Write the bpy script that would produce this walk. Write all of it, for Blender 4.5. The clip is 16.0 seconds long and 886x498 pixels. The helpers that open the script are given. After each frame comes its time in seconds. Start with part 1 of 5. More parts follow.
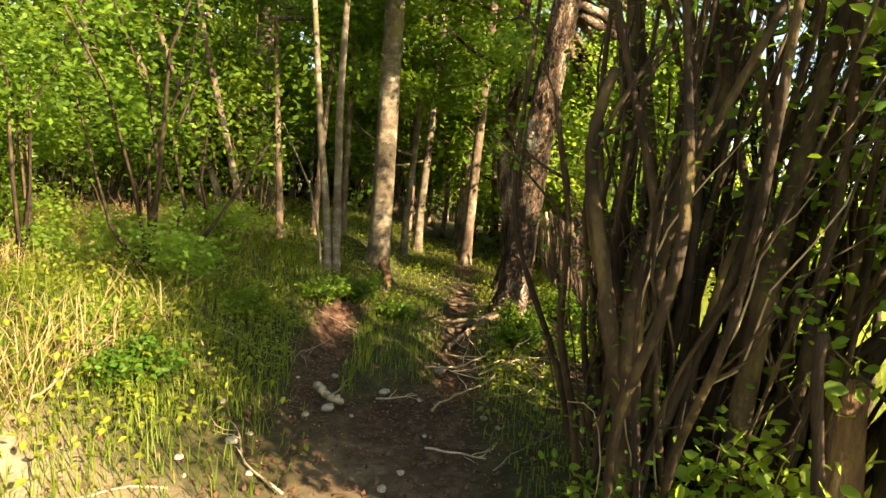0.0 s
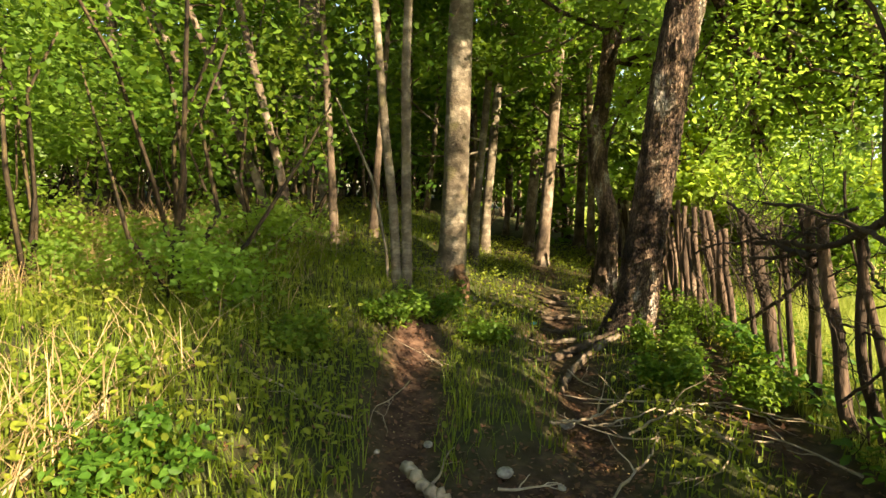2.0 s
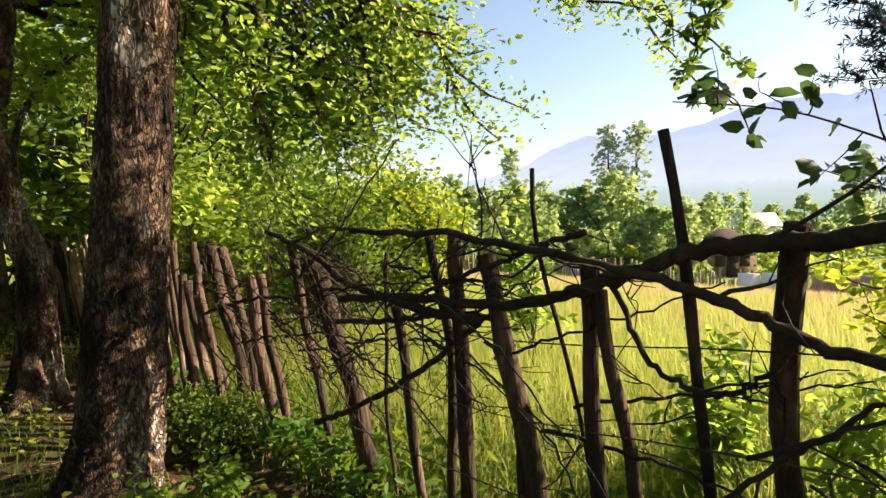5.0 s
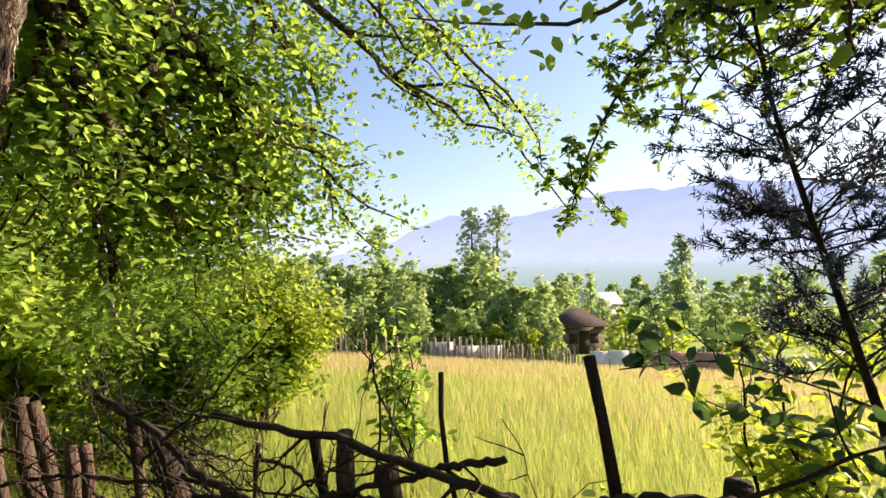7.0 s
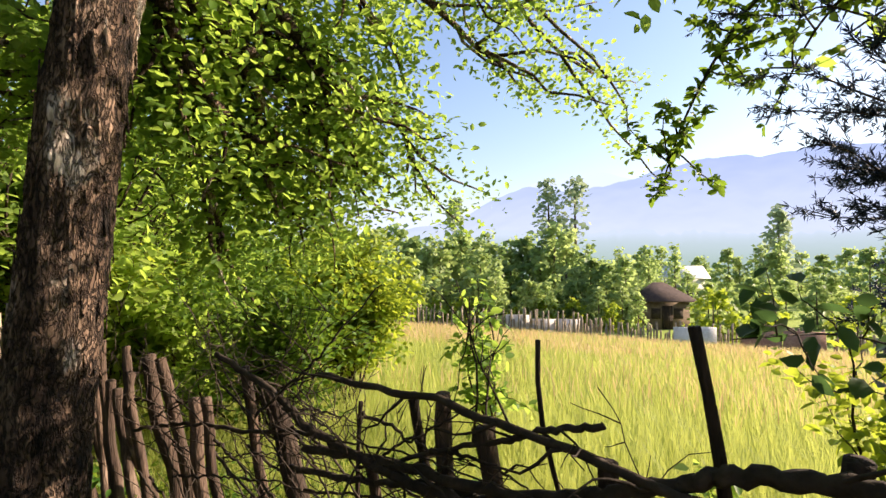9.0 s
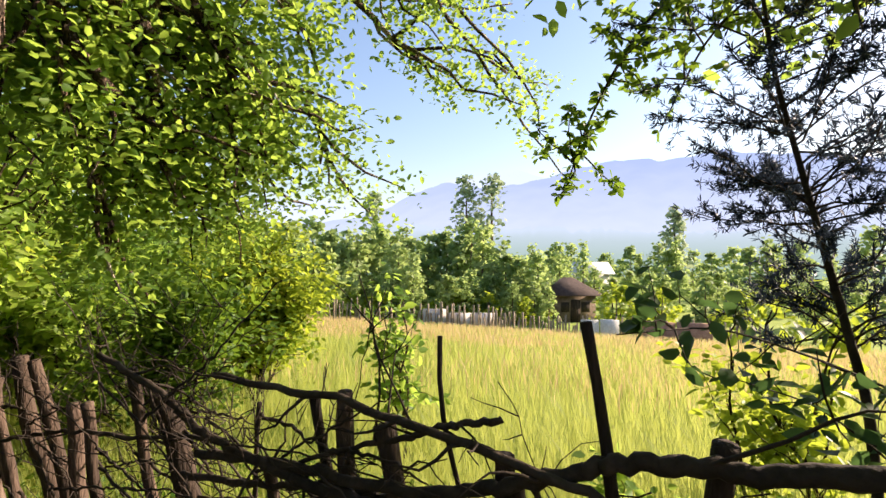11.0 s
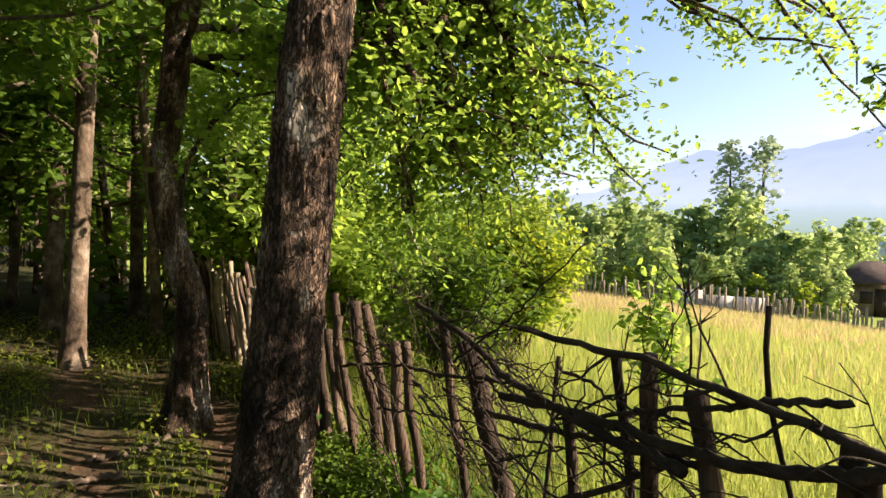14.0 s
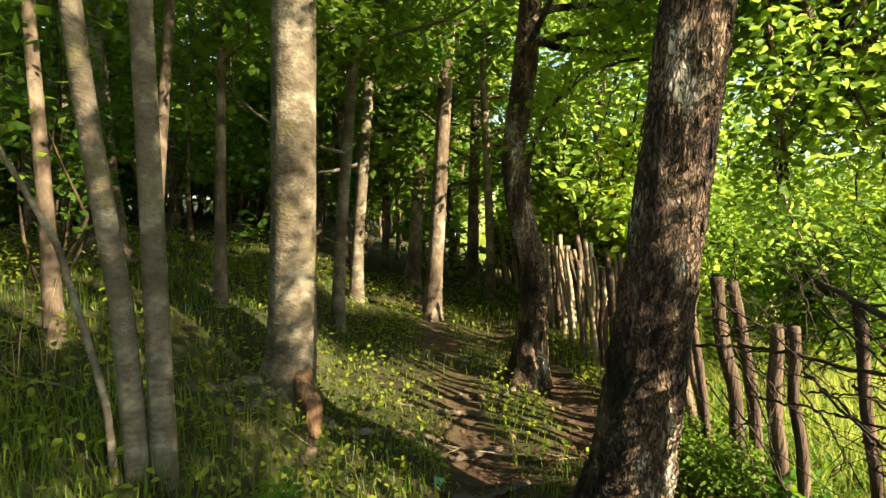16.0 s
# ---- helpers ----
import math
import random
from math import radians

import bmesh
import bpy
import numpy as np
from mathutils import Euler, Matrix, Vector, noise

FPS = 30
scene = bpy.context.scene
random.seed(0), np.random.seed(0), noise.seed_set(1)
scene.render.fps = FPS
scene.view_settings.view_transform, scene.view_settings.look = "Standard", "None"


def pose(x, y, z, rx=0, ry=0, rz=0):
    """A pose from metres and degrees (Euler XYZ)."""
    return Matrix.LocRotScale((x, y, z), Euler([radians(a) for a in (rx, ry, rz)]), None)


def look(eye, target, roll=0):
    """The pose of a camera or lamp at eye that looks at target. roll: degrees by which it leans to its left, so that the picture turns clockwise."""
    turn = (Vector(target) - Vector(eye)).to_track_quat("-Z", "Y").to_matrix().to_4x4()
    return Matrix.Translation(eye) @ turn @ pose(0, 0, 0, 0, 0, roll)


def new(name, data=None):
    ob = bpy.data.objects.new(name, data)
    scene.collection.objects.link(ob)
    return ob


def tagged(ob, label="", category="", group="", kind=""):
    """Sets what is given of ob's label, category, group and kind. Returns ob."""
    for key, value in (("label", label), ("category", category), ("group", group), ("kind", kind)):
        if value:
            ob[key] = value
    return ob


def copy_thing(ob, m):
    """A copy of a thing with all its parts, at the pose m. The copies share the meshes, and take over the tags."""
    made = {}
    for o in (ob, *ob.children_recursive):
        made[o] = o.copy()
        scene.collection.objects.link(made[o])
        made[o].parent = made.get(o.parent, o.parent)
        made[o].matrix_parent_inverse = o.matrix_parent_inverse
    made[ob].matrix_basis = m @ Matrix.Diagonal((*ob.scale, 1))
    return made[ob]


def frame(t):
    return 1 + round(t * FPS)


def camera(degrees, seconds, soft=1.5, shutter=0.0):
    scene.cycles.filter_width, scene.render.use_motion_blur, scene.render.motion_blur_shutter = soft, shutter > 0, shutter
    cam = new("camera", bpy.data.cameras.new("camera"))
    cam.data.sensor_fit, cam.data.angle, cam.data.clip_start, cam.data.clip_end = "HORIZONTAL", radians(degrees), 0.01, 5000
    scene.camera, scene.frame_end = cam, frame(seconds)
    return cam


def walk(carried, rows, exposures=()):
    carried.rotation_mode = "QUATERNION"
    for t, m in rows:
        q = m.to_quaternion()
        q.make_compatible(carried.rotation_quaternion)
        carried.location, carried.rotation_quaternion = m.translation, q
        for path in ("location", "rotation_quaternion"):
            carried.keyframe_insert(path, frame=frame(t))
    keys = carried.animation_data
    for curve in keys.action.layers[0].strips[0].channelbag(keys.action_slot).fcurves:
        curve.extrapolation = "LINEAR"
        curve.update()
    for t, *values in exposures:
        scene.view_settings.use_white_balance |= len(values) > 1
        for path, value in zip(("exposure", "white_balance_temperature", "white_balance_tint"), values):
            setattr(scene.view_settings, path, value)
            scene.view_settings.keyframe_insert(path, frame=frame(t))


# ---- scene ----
cam = camera(79.4, 16.0)

PATH = [
    (0, (0.105, -0.136, 1.465), (0.079, 1.853, 1.259), 3.8),
    (0.5, (0.053, 0.21, 1.453), (-0.237, 2.179, 1.262), 4.1),
    (1, (-0.137, 0.516, 1.416), (-0.447, 2.486, 1.264), 2.0),
    (1.5, (-0.304, 0.761, 1.39), (-0.599, 2.733, 1.234), 0.1),
    (2, (-0.383, 1.142, 1.368), (-0.58, 3.119, 1.143), 1.3),
    (2.5, (-0.465, 1.574, 1.347), (-0.156, 3.538, 1.128), -0.0),
    (3, (-0.423, 1.976, 1.342), (0.294, 3.838, 1.209), -2.3),
    (3.5, (-0.327, 2.361, 1.345), (0.46, 4.198, 1.256), -2.0),
    (4, (-0.229, 2.707, 1.299), (0.842, 4.394, 1.218), -0.7),
    (4.5, (-0.186, 2.987, 1.302), (1.135, 4.482, 1.159), -1.3),
    (5, (0.023, 3.232, 1.359), (1.536, 4.535, 1.249), -0.9),
    (5.2, (0.108, 3.292, 1.431), (1.691, 4.512, 1.358), -0.6),
    (7.3, (0.152, 3.44, 1.699), (1.936, 4.324, 1.881), -0.8),
    (7.5, (0.184, 3.453, 1.69), (1.951, 4.368, 1.891), -1.5),
    (8, (0.169, 3.449, 1.691), (1.89, 4.452, 1.867), -1.7),
    (8.5, (0.126, 3.446, 1.693), (1.806, 4.527, 1.8), -0.9),
    (9, (0.082, 3.453, 1.69), (1.726, 4.589, 1.752), -0.1),
    (9.5, (0.102, 3.457, 1.684), (1.772, 4.555, 1.74), 0.0),
    (10, (0.131, 3.437, 1.699), (1.898, 4.372, 1.754), 0.8),
    (10.2, (0.138, 3.422, 1.699), (1.937, 4.294, 1.748), 0.3),
    (12.3, (0.069, 3.445, 1.683), (1.828, 4.397, 1.676), 1.1),
    (12.5, (0.066, 3.442, 1.686), (1.789, 4.458, 1.672), 1.2),
    (13, (0.047, 3.463, 1.678), (1.657, 4.649, 1.642), 1.1),
    (13.5, (-0.001, 3.506, 1.66), (1.439, 4.893, 1.605), 1.1),
    (14, (-0.05, 3.53, 1.66), (1.197, 5.092, 1.591), 1.4),
    (14.5, (-0.111, 3.559, 1.651), (0.934, 5.262, 1.566), 1.6),
    (15, (-0.186, 3.59, 1.601), (0.59, 5.429, 1.478), 1.3),
    (15.5, (-0.276, 3.616, 1.598), (0.22, 5.547, 1.438), 1.3),
    (16, (-0.333, 3.649, 1.602), (-0.081, 5.626, 1.431), 1.0),
]
EXPOSURE = [(0, 2.5, 7700, 15), (2, 2.35, 7300, 11), (3.5, 2.12, 6800, 7), (4.5, 1.68, 6800, 15), (8, 1.52, 6300, 22), (12.5, 1.52, 6300, 22), (14.5, 1.68, 6400, 18), (16, 2.35, 6700, 5)]
walk(cam, [(t, look(eye, target, roll)) for t, eye, target, roll in PATH], EXPOSURE)


# ==== world ====
SUN_DIR = Vector((0.70, -0.62, 0.47)).normalized()
SUN_EL = math.asin(SUN_DIR.z)
world = bpy.data.worlds.new("world")
scene.world = world
world.use_nodes = True
wn = world.node_tree.nodes
sky = wn.new("ShaderNodeTexSky")
sky.sky_type, sky.sun_disc = "NISHITA", False
sky.sun_elevation, sky.sun_rotation = SUN_EL, math.atan2(SUN_DIR.x, SUN_DIR.y)
sky.dust_density, sky.air_density, sky.ozone_density = 0.9, 1.3, 1.4
world.node_tree.links.new(sky.outputs[0], wn["Background"].inputs[0])
wn["Background"].inputs[1].default_value = 0.075
sun_data = bpy.data.lights.new("sun", "SUN")
sun_data.energy, sun_data.angle, sun_data.color = 5.0, radians(0.6), (1.0, 0.84, 0.60)
sun_lamp = new("sun", sun_data)
sun_lamp.matrix_world = look((40, -14, 30), Vector((40, -14, 30)) - SUN_DIR)


# ==== materials ====
def ramp_stops(node, stops):
    els = node.color_ramp.elements
    while len(els) < len(stops):
        els.new(0.5)
    for e, (p, c) in zip(els, stops):
        e.position, e.color = p, (*c, 1)


def material(name, stops, scale=6.0, stretch=(1, 1, 1), rough=0.8, bump=0.4, bump_scale=40.0, detail=8.0, island=0.0, spec=0.3, second=None):
    """Noise-mottled surface: large and fine variation, bump, and a shift of value for each piece."""
    m = bpy.data.materials.new(name)
    m.use_nodes = True
    nt = m.node_tree
    n, l = nt.nodes, nt.links
    b = n["Principled BSDF"]
    b.inputs["Roughness"].default_value = rough
    b.inputs["Specular IOR Level"].default_value = spec
    co = n.new("ShaderNodeTexCoord")
    mp = n.new("ShaderNodeMapping")
    mp.inputs["Scale"].default_value = stretch
    l.new(co.outputs["Object"], mp.inputs[0])
    big = n.new("ShaderNodeTexNoise")
    big.inputs["Scale"].default_value, big.inputs["Detail"].default_value = scale, detail
    big.inputs["Roughness"].default_value = 0.65
    l.new(mp.outputs[0], big.inputs["Vector"])
    r = n.new("ShaderNodeValToRGB")
    ramp_stops(r, stops)
    l.new(big.outputs["Fac"], r.inputs[0])
    col = r.outputs[0]
    fine = n.new("ShaderNodeTexNoise")
    fine.inputs["Scale"].default_value, fine.inputs["Detail"].default_value = bump_scale, 6.0
    l.new(mp.outputs[0], fine.inputs["Vector"])
    mul = n.new("ShaderNodeMix")
    mul.data_type, mul.blend_type = "RGBA", "OVERLAY"
    mul.inputs[0].default_value = 0.5
    l.new(col, mul.inputs[6])
    l.new(fine.outputs["Fac"], mul.inputs[7])
    col = mul.outputs[2]
    if second:
        patch = n.new("ShaderNodeTexNoise")
        patch.inputs["Scale"].default_value, patch.inputs["Detail"].default_value = second[1], 5.0
        l.new(co.outputs["Object"], patch.inputs["Vector"])
        pr = n.new("ShaderNodeValToRGB")
        ramp_stops(pr, [(second[2], (0, 0, 0)), (second[2] + 0.08, (1, 1, 1))])
        l.new(patch.outputs["Fac"], pr.inputs[0])
        mx = n.new("ShaderNodeMix")
        mx.data_type = "RGBA"
        l.new(pr.outputs[0], mx.inputs[0])
        l.new(col, mx.inputs[6])
        mx.inputs[7].default_value = (*second[0], 1)
        col = mx.outputs[2]
    if island:
        g = n.new("ShaderNodeNewGeometry")
        oi = n.new("ShaderNodeObjectInfo")
        ad = n.new("ShaderNodeMath")
        ad.operation = "ADD"
        l.new(g.outputs["Random Per Island"], ad.inputs[0])
        l.new(oi.outputs["Random"], ad.inputs[1])
        mr = n.new("ShaderNodeMapRange")
        mr.inputs[2].default_value = 2.0
        mr.inputs[3].default_value, mr.inputs[4].default_value = 1 - island, 1 + island
        l.new(ad.outputs[0], mr.inputs[0])
        hv = n.new("ShaderNodeHueSaturation")
        l.new(mr.outputs[0], hv.inputs["Value"])
        l.new(col, hv.inputs["Color"])
        col = hv.outputs[0]
    l.new(col, b.inputs["Base Color"])
    bp = n.new("ShaderNodeBump")
    bp.inputs["Strength"].default_value, bp.inputs["Distance"].default_value = bump, 0.02
    l.new(fine.outputs["Fac"], bp.inputs["Height"])
    l.new(bp.outputs[0], b.inputs["Normal"])
    return m


def leaf_material(name, dark, light, glow, through_share=0.45, rough=0.5, hue=0.03):
    """Thin leaf: gloss and diffuse on top, light passing through, each leaf a little different."""
    m = bpy.data.materials.new(name)
    m.use_nodes = True
    n, l = m.node_tree.nodes, m.node_tree.links
    b = n["Principled BSDF"]
    b.inputs["Roughness"].default_value, b.inputs["Specular IOR Level"].default_value = rough, 0.2
    g = n.new("ShaderNodeNewGeometry")
    co = n.new("ShaderNodeTexCoord")
    nz = n.new("ShaderNodeTexNoise")
    nz.inputs["Scale"].default_value, nz.inputs["Detail"].default_value = 0.9, 3.0
    l.new(co.outputs["Object"], nz.inputs["Vector"])
    av = n.new("ShaderNodeMix")
    av.inputs[0].default_value = 0.45
    l.new(g.outputs["Random Per Island"], av.inputs[2])
    l.new(nz.outputs["Fac"], av.inputs[3])
    r = n.new("ShaderNodeValToRGB")
    ramp_stops(r, [(0.15, dark), (0.85, light)])
    l.new(av.outputs[0], r.inputs[0])
    oi = n.new("ShaderNodeObjectInfo")
    mh = n.new("ShaderNodeMapRange")
    mh.inputs[3].default_value, mh.inputs[4].default_value = 0.5 - hue, 0.5 + hue * 0.6
    l.new(oi.outputs["Random"], mh.inputs[0])
    mv = n.new("ShaderNodeMapRange")
    mv.inputs[3].default_value, mv.inputs[4].default_value = 1.25, 0.8
    l.new(oi.outputs["Random"], mv.inputs[0])
    hs = n.new("ShaderNodeHueSaturation")
    l.new(mh.outputs[0], hs.inputs["Hue"])
    l.new(mv.outputs[0], hs.inputs["Value"])
    l.new(r.outputs[0], hs.inputs["Color"])
    r = hs
    fine = n.new("ShaderNodeTexNoise")
    fine.inputs["Scale"].default_value = 60.0
    l.new(co.outputs["Object"], fine.inputs["Vector"])
    ov = n.new("ShaderNodeMix")
    ov.data_type, ov.blend_type = "RGBA", "OVERLAY"
    ov.inputs[0].default_value = 0.35
    l.new(r.outputs[0], ov.inputs[6])
    l.new(fine.outputs["Fac"], ov.inputs[7])
    l.new(ov.outputs[2], b.inputs["Base Color"])
    t = n.new("ShaderNodeBsdfTranslucent")
    tm = n.new("ShaderNodeMix")
    tm.data_type, tm.blend_type = "RGBA", "MIX"
    tm.inputs[0].default_value = 0.7
    l.new(r.outputs[0], tm.inputs[6])
    tm.inputs[7].default_value = (*glow, 1)
    l.new(tm.outputs[2], t.inputs["Color"])
    mix = n.new("ShaderNodeMixShader")
    mix.inputs[0].default_value = through_share
    l.new(b.outputs[0], mix.inputs[1])
    l.new(t.outputs[0], mix.inputs[2])
    l.new(mix.outputs[0], n["Material Output"].inputs["Surface"])
    return m


def flaking_bark():
    """Shaggy bark: long cracked plates, pale where they have fallen away."""
    m = material("flaking_bark", [(0.36, (0.018, 0.012, 0.009)), (0.46, (0.090, 0.056, 0.037)), (0.55, (0.26, 0.175, 0.12)), (0.63, (0.60, 0.53, 0.45))], 2.6, (1.8, 1.8, 0.6), 0.92, 1.0, 22)
    n, l = m.node_tree.nodes, m.node_tree.links
    b = n["Principled BSDF"]
    mp = next(k for k in n if k.bl_idname == "ShaderNodeMapping")
    vo = n.new("ShaderNodeTexVoronoi")
    vo.feature = "DISTANCE_TO_EDGE"
    vo.inputs["Scale"].default_value = 24.0
    wob = n.new("ShaderNodeTexNoise")
    wob.inputs["Scale"].default_value, wob.inputs["Detail"].default_value = 9.0, 5.0
    l.new(mp.outputs[0], wob.inputs["Vector"])
    mx = n.new("ShaderNodeMix")
    mx.data_type = "VECTOR"
    mx.inputs[0].default_value = 0.3
    l.new(mp.outputs[0], mx.inputs[4])
    l.new(wob.outputs["Color"], mx.inputs[5])
    l.new(mx.outputs[1], vo.inputs["Vector"])
    r = n.new("ShaderNodeValToRGB")
    ramp_stops(r, [(0.0, (0.28, 0.27, 0.26)), (0.2, (1, 1, 1))])
    l.new(vo.outputs["Distance"], r.inputs[0])
    old = b.inputs["Base Color"].links[0].from_socket
    mu = n.new("ShaderNodeMix")
    mu.data_type, mu.blend_type = "RGBA", "MULTIPLY"
    mu.inputs[0].default_value = 1.0
    l.new(old, mu.inputs[6])
    l.new(r.outputs[0], mu.inputs[7])
    l.new(mu.outputs[2], b.inputs["Base Color"])
    bp = n.new("ShaderNodeBump")
    bp.inputs["Strength"].default_value, bp.inputs["Distance"].default_value = 1.0, 0.035
    l.new(r.outputs[0], bp.inputs["Height"])
    l.new(b.inputs["Normal"].links[0].from_socket, bp.inputs["Normal"])
    l.new(bp.outputs[0], b.inputs["Normal"])
    return m


M_BARK_DARK = flaking_bark()
M_FLAKE = material("bark_strip", [(0.3, (0.04, 0.028, 0.02)), (0.5, (0.15, 0.11, 0.08)), (0.7, (0.42, 0.36, 0.29))], 9, (1, 1, 0.5), 0.92, 0.6, 40, island=0.3)
M_BARK_PALE = material("smooth_bark", [(0.36, (0.060, 0.045, 0.030)), (0.5, (0.105, 0.085, 0.060)), (0.64, (0.24, 0.205, 0.155))], 4.5, (1.0, 1.0, 1.4), 0.88, 0.6, 34, second=((0.12, 0.105, 0.05), 2.6, 0.57))
M_BARK_FAR = material("grey_brown_bark", [(0.34, (0.030, 0.021, 0.015)), (0.5, (0.105, 0.075, 0.052)), (0.66, (0.30, 0.245, 0.19))], 3.2, (1, 1, 0.7), 0.92, 0.8, 24, island=0.3, second=((0.035, 0.028, 0.02), 2.2, 0.56))
# weathered brown, darkened to stand for the stakes' backlit side
M_POST = material("weathered_shaded_post", [(0.3, (0.011, 0.008, 0.006)), (0.55, (0.052, 0.034, 0.024)), (0.75, (0.19, 0.125, 0.085))], 5, (2, 2, 0.3), 0.9, 0.8, 35, island=0.35)
# reddish wood, lightened so the farther stakes look sunlit
M_POST_RED_LIT = material("sunlit_reddish_post", [(0.3, (0.022, 0.014, 0.010)), (0.54, (0.092, 0.060, 0.043)), (0.72, (0.29, 0.21, 0.155))], 5, (2, 2, 0.3), 0.9, 0.8, 35, island=0.35)
# twig wood darkened the same way for the backlit rails
M_TWIG = material("dark_twig", [(0.3, (0.012, 0.009, 0.007)), (0.7, (0.065, 0.046, 0.032))], 8, (1, 1, 1), 0.9, 0.5, 40, island=0.25)
M_DRY = material("dry_stick", [(0.3, (0.16, 0.12, 0.08)), (0.7, (0.42, 0.34, 0.24))], 8, (1, 1, 1), 0.85, 0.4, 40, island=0.2)
M_STEM = material("bush_stem", [(0.32, (0.010, 0.007, 0.005)), (0.52, (0.038, 0.026, 0.015)), (0.7, (0.11, 0.085, 0.035))], 7, (1, 1, 0.5), 0.92, 1.0, 36, island=0.35)
M_TORN = material("torn_wood", [(0.3, (0.045, 0.025, 0.015)), (0.55, (0.15, 0.085, 0.045)), (0.72, (0.32, 0.21, 0.125))], 7, (2, 2, 0.4), 0.88, 0.9, 34)
M_WIRE = material("rusty_wire", [(0.3, (0.03, 0.02, 0.015)), (0.7, (0.10, 0.07, 0.05))], 30, (1, 1, 1), 0.7, 0.3, 60)
M_STONE = material("pale_stone", [(0.3, (0.17, 0.145, 0.115)), (0.7, (0.34, 0.30, 0.25))], 14, (1, 1, 1), 0.85, 0.6, 50, island=0.2)
M_LEAF = leaf_material("forest_leaf", (0.040, 0.10, 0.012), (0.11, 0.20, 0.025), (0.27, 0.41, 0.03), 0.42)
# brighter copy of the forest leaf, for foliage meant to look sunlit
M_LEAF_SUN = leaf_material("sunlit_leaf", (0.055, 0.13, 0.02), (0.18, 0.28, 0.05), (0.50, 0.68, 0.09), 0.57)
M_LEAF_YELLOW = leaf_material("yellow_green_leaf", (0.09, 0.17, 0.014), (0.22, 0.31, 0.03), (0.58, 0.66, 0.05), 0.5)
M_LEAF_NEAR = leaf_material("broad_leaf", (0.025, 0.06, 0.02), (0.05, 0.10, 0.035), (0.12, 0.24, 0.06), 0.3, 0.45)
# the blue cast of skylight is put into the needle colour
M_NEEDLE = leaf_material("skylit_needle", (0.012, 0.018, 0.034), (0.030, 0.042, 0.070), (0.05, 0.07, 0.10), 0.2)
M_HERB = leaf_material("ground_herb", (0.05, 0.095, 0.012), (0.185, 0.235, 0.03), (0.48, 0.52, 0.04), 0.42)
M_GRASS = leaf_material("field_grass", (0.125, 0.19, 0.034), (0.295, 0.335, 0.068), (0.65, 0.68, 0.155), 0.5, hue=0.0)
M_SEED = leaf_material("tan_seed_head", (0.36, 0.30, 0.13), (0.55, 0.44, 0.22), (0.60, 0.46, 0.20), 0.45)
M_STRAW = leaf_material("dry_straw", (0.30, 0.22, 0.10), (0.48, 0.38, 0.20), (0.45, 0.34, 0.14), 0.35)
M_LITTER = leaf_material("dead_leaf", (0.06, 0.032, 0.018), (0.19, 0.11, 0.06), (0.2, 0.11, 0.04), 0.2)
# leaf colour lightened to stand for haze over the distance
M_LEAF_FAR = leaf_material("far_hazed_leaf", (0.15, 0.23, 0.08), (0.31, 0.42, 0.15), (0.52, 0.64, 0.20), 0.45)
# paler and greyer still: more haze mixed into the leaf colour
M_LEAF_HAZE = leaf_material("distant_hazed_leaf", (0.22, 0.30, 0.20), (0.34, 0.42, 0.27), (0.42, 0.50, 0.30), 0.4)


# ==== mesh helpers ====
class Geo:
    """Collects vertices and faces, then makes one mesh of them."""

    def __init__(self):
        self.v, self.f, self.n = [], [], 0

    def add(self, verts, *faces):
        verts = np.asarray(verts, float).reshape(-1, 3)
        for fa in faces:
            fa = np.asarray(fa, int)
            if len(fa):
                self.f.append(fa + self.n)
        self.v.append(verts)
        self.n += len(verts)
        return self

    def mesh(self, name, mat, smooth=True):
        me = bpy.data.meshes.new(name)
        v = np.concatenate(self.v)
        loops = np.concatenate([fa.ravel() for fa in self.f])
        sizes = np.concatenate([np.full(len(fa), fa.shape[1]) for fa in self.f])
        me.vertices.add(len(v))
        me.vertices.foreach_set("co", v.ravel())
        me.loops.add(len(loops))
        me.loops.foreach_set("vertex_index", loops)
        me.polygons.add(len(sizes))
        me.polygons.foreach_set("loop_start", np.concatenate([[0], np.cumsum(sizes)[:-1]]))
        me.update(calc_edges=True)
        if smooth:
            me.shade_smooth()
        me.materials.append(mat)
        return me


def part(name, geo, mat, parent=None, label="", smooth=True):
    ob = new(name, geo.mesh(name, mat, smooth))
    if parent is not None:
        ob.parent = parent
    if label:
        ob["label"] = label
    return ob


def thing(name, at, label, category, group="", kind=""):
    ob = new(name)
    ob.empty_display_size = 0.1
    ob.matrix_basis = Matrix.Translation(at)
    return tagged(ob, label, category, group, kind)


def curve_points(a, b, n, wobble, rng, sag=0.0):
    """Points from a to b with a natural crookedness."""
    a, b = np.array(a, float), np.array(b, float)
    s = np.linspace(0, 1, n)[:, None]
    p = a + (b - a) * s
    ln = np.linalg.norm(b - a)
    for k in (1, 2, 3, 5):
        p = p + np.sin(np.pi * k * s + 0) * rng.normal(0, wobble * ln / k ** 1.2, 3)
    p[:, 2] -= sag * 4 * (s * (1 - s))[:, 0]
    return p


